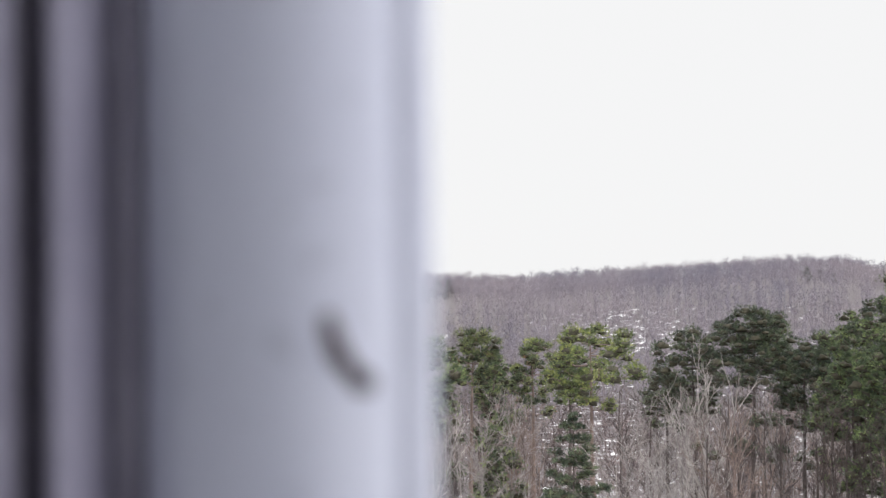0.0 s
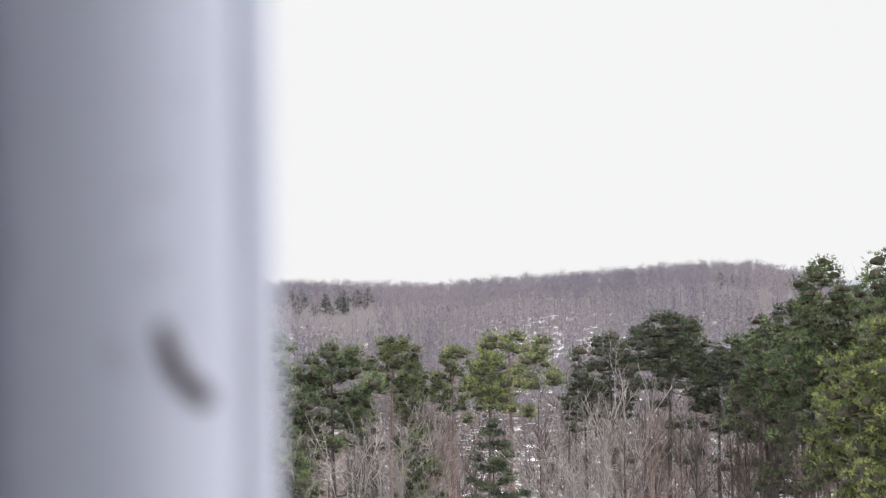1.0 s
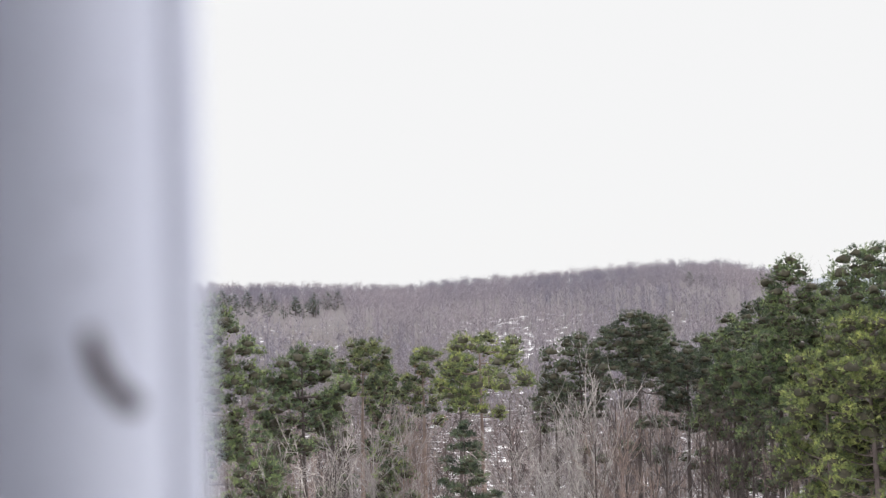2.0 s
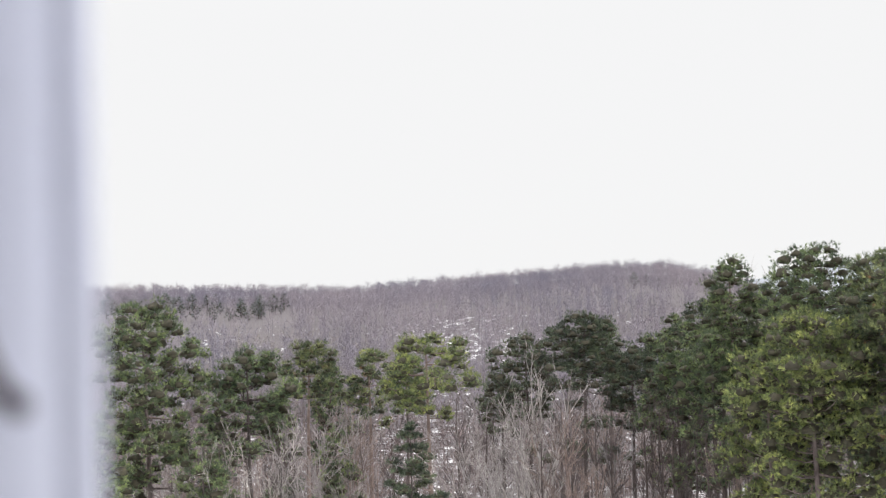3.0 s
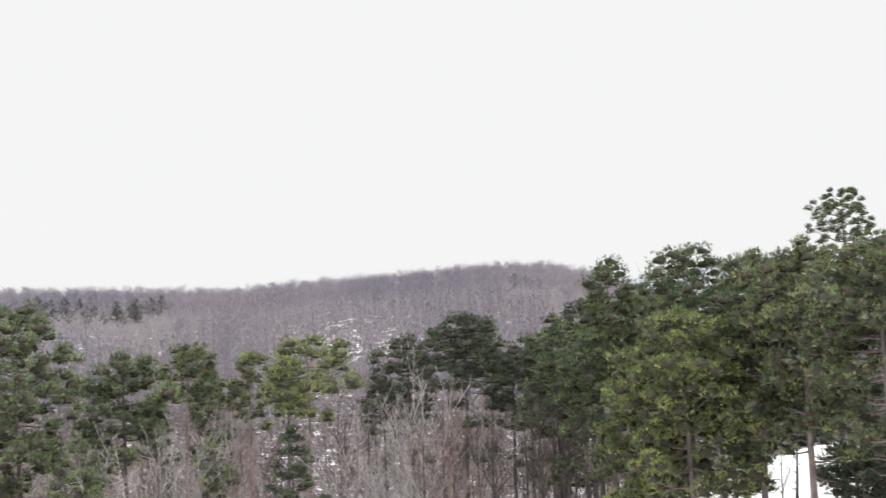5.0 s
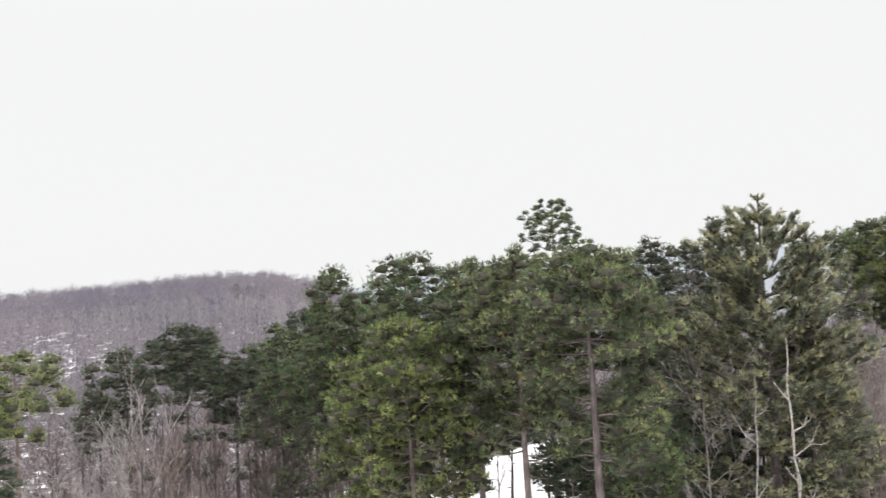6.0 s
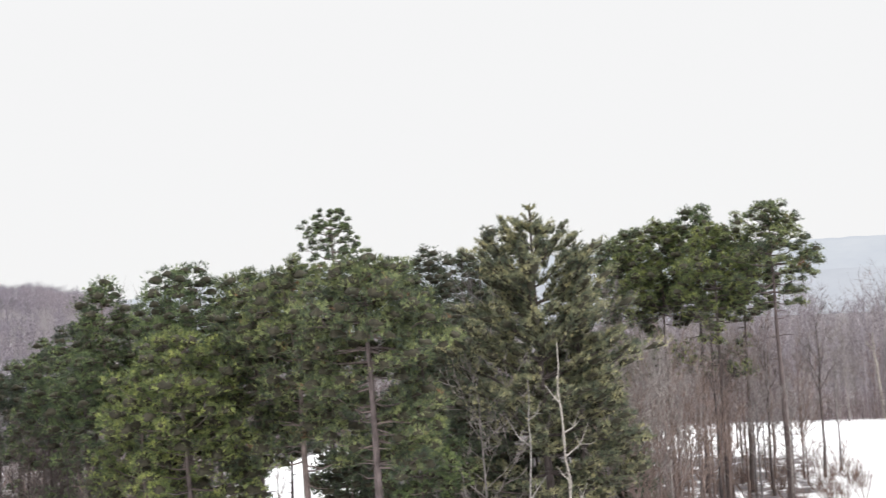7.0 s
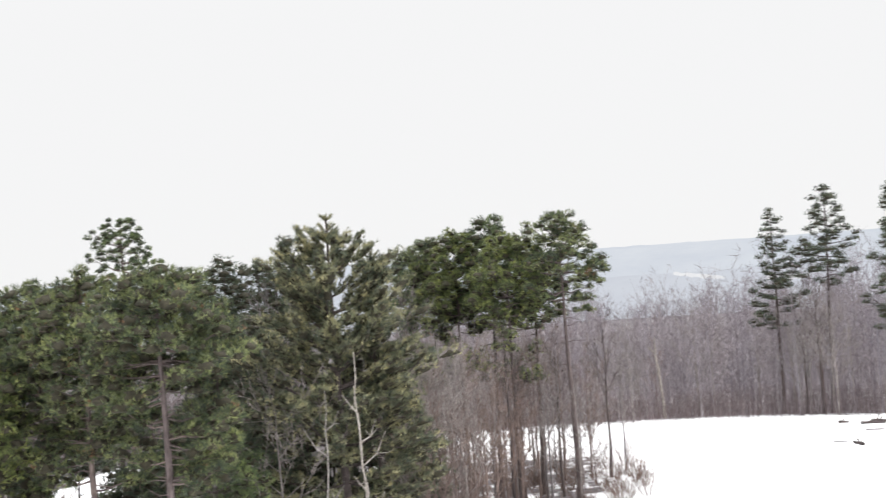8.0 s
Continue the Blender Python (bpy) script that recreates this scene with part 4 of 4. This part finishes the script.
SHRUBS = [shrub(401, 1.7, 0.5, 26, "brown leafless shrub standing in the snow"), shrub(402, 1.1, 0.7, 30, "low brown tangled brush in the snow"), shrub(403, 2.4, 0.5, 22, "tall thin brown brush in the snow")]
rng = random.Random(5)
spots = [(57.6, 69), (57.9, 66), (57.2, 71), (56.8, 65), (58.2, 63), (57.7, 64), (56.2, 62), (57.3, 61), (58.3, 60), (55.7, 66)]
spots += [(rng.uniform(45.5, 57.2), rng.uniform(46, 70)) for i in range(85)]
spots += [(rng.uniform(38, 47), rng.uniform(38, 48)) for i in range(26)]
spots += [(rng.uniform(-12, 28), rng.uniform(46, 75)) for i in range(60)]
for i, (b, d) in enumerate(spots):
    x, y, z = spot(b, d)
    ob = SHRUBS[i] if i < 3 else copy_thing(SHRUBS[rng.randrange(3)], Matrix.Identity(4))
    s = rng.uniform(0.5, 0.95)
    ob.location, ob.rotation_euler, ob.scale = (x, y, z - 0.05), (0, 0, rng.uniform(0, 6.28)), (s, s, s)


def stalks():
    """Dead weed stalks poking through the snow below the trees."""
    rng = np.random.default_rng(9)
    n = 2600
    b, d = np.radians(rng.uniform(45, 58, n)), rng.uniform(50, 76, n)
    p = np.stack([d * np.sin(b), d * np.cos(b)], -1)
    p = np.column_stack([p, land(p[:, 0], p[:, 1]) - 0.03])
    tip = p + np.column_stack([rng.normal(0, 0.12, (n, 2)), rng.uniform(0.1, 0.6, n)])
    side = np.column_stack([unit(rng.normal(size=(n, 2))) * 0.012, np.zeros(n)])
    third = np.column_stack([-side[:, 1], side[:, 0], side[:, 2]])
    v = np.stack([p - side, p + side, p + third, tip], 1).reshape(-1, 3)
    k = np.arange(n)[:, None] * 4
    f = np.concatenate([k + np.array([0, 1, 3]), k + np.array([1, 2, 3]), k + np.array([2, 0, 3])])
    tagged(new("weed_stalks", mesh_of("weed_stalks", v, f, BRUSH)), "brown dead weed stalks poking through the snow", "weeds", kind="stuff")


stalks()


def thicket(name, count, az0, az1, r0, r1, tall, label, seed):
    """Tangled leafless undergrowth: upright shoots with side twigs."""
    rng = np.random.default_rng(seed)
    b, d = np.radians(rng.uniform(az0, az1, count)), rng.uniform(r0, r1, count)
    p = np.stack([d * np.sin(b), d * np.cos(b)], -1)
    p = np.column_stack([p, land(p[:, 0], p[:, 1]) - 0.05])
    h = tall * rng.uniform(0.35, 1.0, count)
    tip = p + np.column_stack([rng.normal(0, 0.25, (count, 2)) * h[:, None], h])
    vs = []
    w = np.column_stack([unit(rng.normal(size=(count, 2))) * 0.016, np.zeros(count)])
    vs.append(np.stack([p - w, p + w, tip], 1))
    for k in range(5):
        q = p + (tip - p) * rng.uniform(0.25, 0.95, (count, 1))
        e = q + unit(rng.normal(size=(count, 3)) + np.array([0, 0, 0.5])) * (h * rng.uniform(0.15, 0.4, count))[:, None]
        w = unit(rng.normal(size=(count, 3))) * 0.011
        vs.append(np.stack([q - w, q + w, e], 1))
    v = np.concatenate(vs).reshape(-1, 3)
    tagged(new(name, mesh_of(name, v, np.arange(len(v)).reshape(-1, 3), BRUSH if tall < 2.2 else VALLEY_BARK)), label, "undergrowth", kind="stuff")


thicket("undergrowth_beyond_field", 5000, 45, 75, 88.5, 99, 2.6, "grey-brown leafless undergrowth along the far edge of the snow field", 41)
thicket("undergrowth_in_wood", 3600, -13, 28, 46, 100, 3.0, "grey-brown leafless undergrowth below the pines", 42)
thicket("undergrowth_at_field_edge", 2600, 36, 50, 44, 62, 2.1, "brown leafless brush between the pines and the snow field", 43)


# ---------------------------------------------------------------- far woods
def far_tree(seed, height, spread, boughs, twigs, thick, low=0.3, fine=0.046):
    """A light leafless tree for woods far off."""
    rng = np.random.default_rng(seed)
    g = Geo()
    off = rng.normal(0, 0.25, 2)
    g.tube([(0, 0, -0.3), (off[0] * 0.5, off[1] * 0.5, height * 0.5), (off[0], off[1], height * 0.95)], (thick, thick * 0.7, thick * 0.15), 3)
    for i in range(boughs):
        u = rng.uniform(low, 0.95)
        a = rng.uniform(0, 6.28)
        up = rng.uniform(0.6, 1.2)
        L = spread * rng.uniform(0.6, 1.1) * (1.25 - 0.7 * u) / math.cos(min(up, 1.1))
        p = np.array([off[0] * u, off[1] * u, height * u * 0.95])
        q = p + L * np.array([math.cos(a) * math.cos(up), math.sin(a) * math.cos(up), math.sin(up)])
        q[2] = min(q[2], height * 1.02)
        w = np.cross(unit(q - p), [[1.0, 0, 0], [0, 1.0, 0], [0.6, 0.6, 0.5]]) * thick * 0.4
        g.add([p + w[0], p + w[1], p - w[0] - w[1], q], [[0, 1, 3], [1, 2, 3], [2, 0, 3]])
        for k in range(twigs):
            s = p + (q - p) * rng.uniform(0.3, 1.0)
            e = s + unit(rng.normal(size=3) + np.array([0, 0, 0.6])) * L * rng.uniform(0.25, 0.55)
            w = unit(rng.normal(size=3)) * fine
            g.add([s - w, s + w, e], [[0, 1, 2]])
    return g.arrays()


def woods(name, kinds, places, material, label, seed):
    rng = np.random.default_rng(seed)
    vs, fs, n = [], [], 0
    for x, y, s in places:
        v, f = kinds[rng.integers(len(kinds))]
        a = rng.uniform(0, 6.28)
        c, t = math.cos(a) * s, math.sin(a) * s
        w = np.column_stack([v[:, 0] * c - v[:, 1] * t + x, v[:, 0] * t + v[:, 1] * c + y, v[:, 2] * s * rng.uniform(0.9, 1.1) + float(land(x, y))])
        vs.append(w)
        fs.append(f + n)
        n += len(w)
    tagged(new(name, mesh_of(name, np.concatenate(vs), np.concatenate(fs), material)), label, "woods", kind="stuff")


rng = np.random.default_rng(21)
hill_kinds = [far_tree(500 + i, 11.5 + i % 3, 2.0 + 0.3 * (i % 2), 12, 8, 0.07, 0.3) for i in range(8)]
spots = []
while len(spots) < 3300:
    b = rng.uniform(-14, 30)
    r = math.sqrt(rng.uniform(212 ** 2, 372 ** 2))
    gap = math.sin(b * 2.9 + 1.0) + math.sin(b * 1.3) + 0.8 * math.sin(r * 0.06)
    if (262 < r < 312 and 6 < b < 12.5 and gap > -0.3 and rng.random() < 0.15) or (b < 0.9 and r > 262 and rng.random() < 0.8):
        continue
    spots.append((r * math.sin(radians(b)), r * math.cos(radians(b)), rng.uniform(0.72, 1.1) * np.interp(r, (270, 345), (1.0, 0.3))))
woods("hillside_woods", hill_kinds, spots, HILL_BARK_HAZED, "leafless woods covering the snowy hillside, bark tinted pale mauve as haze", 31)

crest_kinds = [far_tree(560 + i, 5.0 + 0.35 * (i % 3), 2.0, 11, 10, 0.05, 0.08, 0.03) for i in range(6)]
spots = []
while len(spots) < 4200:
    b, r = rng.uniform(-14, 30), rng.uniform(350, 436)
    spots.append((r * math.sin(radians(b)), r * math.cos(radians(b)), rng.uniform(0.7, 1.0)))
woods("hill_crest_woods", crest_kinds, spots, HILL_BARK_HAZED, "grey leafless woods along the hill crest, bark tinted as haze", 34)

pale_kinds = [far_tree(580 + i, 9.0 + i % 3, 1.7, 16, 10, 0.06, 0.15, 0.04) for i in range(4)]
spots = []
while len(spots) < 170:
    b, r = rng.normal(0.6, 2.2), rng.uniform(222, 262)
    spots.append((r * math.sin(radians(b)), r * math.cos(radians(b)), rng.uniform(0.7, 1.0)))
woods("pale_hillside_woods", pale_kinds, spots, TAN_BARK, "pale tan leafless trees on the lower hillside", 35)

wood_kinds = [far_tree(520 + i, 17 + i % 3, 2.9, 24, 9, 0.08, 0.15, 0.03) for i in range(6)]
spots = []
while len(spots) < 900:
    b = rng.uniform(44, 80)
    r = math.sqrt(rng.uniform(90 ** 2, 215 ** 2))
    x, y = r * math.sin(radians(b)), r * math.cos(radians(b))
    top = 12 + r * math.tan(radians(np.interp(b, (44, 60, 63, 69, 80), (-0.6, -0.45, 0.4, 0.9, 1.0)) - abs(rng.normal(0, 1.4))))
    spots.append((x, y, min(max(top - float(land(x, y)), 5.0), 19.0) / 19.0))
woods("woods_beyond_field", wood_kinds, spots, WOOD_BARK, "grey leafless woods beyond the snow field", 32)

valley_kinds = [far_tree(540 + i, 12 + i % 3, 2.2, 22, 9, 0.06, 0.12) for i in range(6)]
spots = []
while len(spots) < 620:
    b = rng.uniform(-16, 44)
    r = math.sqrt(rng.uniform(100 ** 2, 205 ** 2))
    spots.append((r * math.sin(radians(b)), r * math.cos(radians(b)), rng.uniform(0.6, 1.0)))
woods("valley_woods", valley_kinds, spots, VALLEY_BARK, "brown leafless woods in the valley", 33)


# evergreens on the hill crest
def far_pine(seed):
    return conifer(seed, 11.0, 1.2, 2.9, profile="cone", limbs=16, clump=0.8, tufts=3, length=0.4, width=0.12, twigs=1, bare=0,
                   needle=FAR_GREEN_HAZED, bark=DARK_BARK, label="small evergreen on the far hill crest, needles paled blue as haze")


FAR_PINES = [far_pine(601), far_pine(602)]
rng = random.Random(8)
for i in range(70):
    b = rng.uniform(-9.0, 0.6)
    b, d = (b, rng.uniform(310, 366)) if i < 66 else ((17.6, 345), (18.8, 340), (18.2, 350), (5.5, 372))[i - 66]
    ob = FAR_PINES[i] if i < 2 else copy_thing(FAR_PINES[i % 2], Matrix.Identity(4))
    s = rng.uniform(0.18, 0.46)
    x, y, z = spot(b, d)
    ob.location, ob.rotation_euler, ob.scale = (x, y, z), (0, 0, rng.uniform(0, 6.28)), (s * 1.7, s * 1.7, s)
    tagged(ob, group="evergreens on the hill crest")


# ---------------------------------------------------------------- fallen wood on the snow field
def log(bearing, distance, length, girth, turn, seed, label):
    rng = np.random.default_rng(seed)
    x, y, z = spot(bearing, distance)
    ob = tagged(new("log"), label, "log", "fallen wood on the snow field")
    ob.location, ob.rotation_euler = (x, y, z + girth * 0.6), (0, 0, turn)
    g = Geo()
    u = np.linspace(0, 1, 9)
    path = np.column_stack([(u - 0.5) * length, np.cumsum(rng.normal(0, 0.02, 9)), np.cumsum(rng.normal(0, 0.008, 9))])
    g.tube(path, girth * (1.0 - 0.35 * u) * (1 + rng.normal(0, 0.05, 9)), 8, cap=True)
    g.tube(path[::-1][-2:] * [1, 1, 1] - [[0, 0, 0], [0.01, 0, 0]], (girth * 0.98, girth * 0.6), 8, cap=True)
    geo_part("stem", g, DARK_BARK, ob)
    for k in range(3):
        stub = Geo()
        p = path[rng.integers(2, 7)]
        d = unit(np.array([rng.normal(0, 0.4), rng.normal(0, 0.5), 1.0]))
        stub.tube([p, p + d * girth * 2.2, p + d * girth * 3.6], (girth * 0.4, girth * 0.28, girth * 0.12), 5, cap=True)
        geo_part("branch_stub", stub, DARK_BARK, ob)


LOG = "dark fallen log lying on the snow"
log(68.2, 74.5, 1.1, 0.11, 0.9, 701, LOG)
log(67.4, 75.5, 0.9, 0.035, -0.9, 702, "thin dark fallen branch lying on the snow")
log(68.9, 83.5, 1.6, 0.12, -1.0, 703, LOG)
log(69.3, 84.3, 1.4, 0.13, -1.3, 704, LOG)
log(69.0, 80.5, 1.3, 0.05, -1.1, 705, "thin dark fallen branch lying on the snow")
log(67.6, 84.0, 0.7, 0.1, -1.2, 706, LOG)
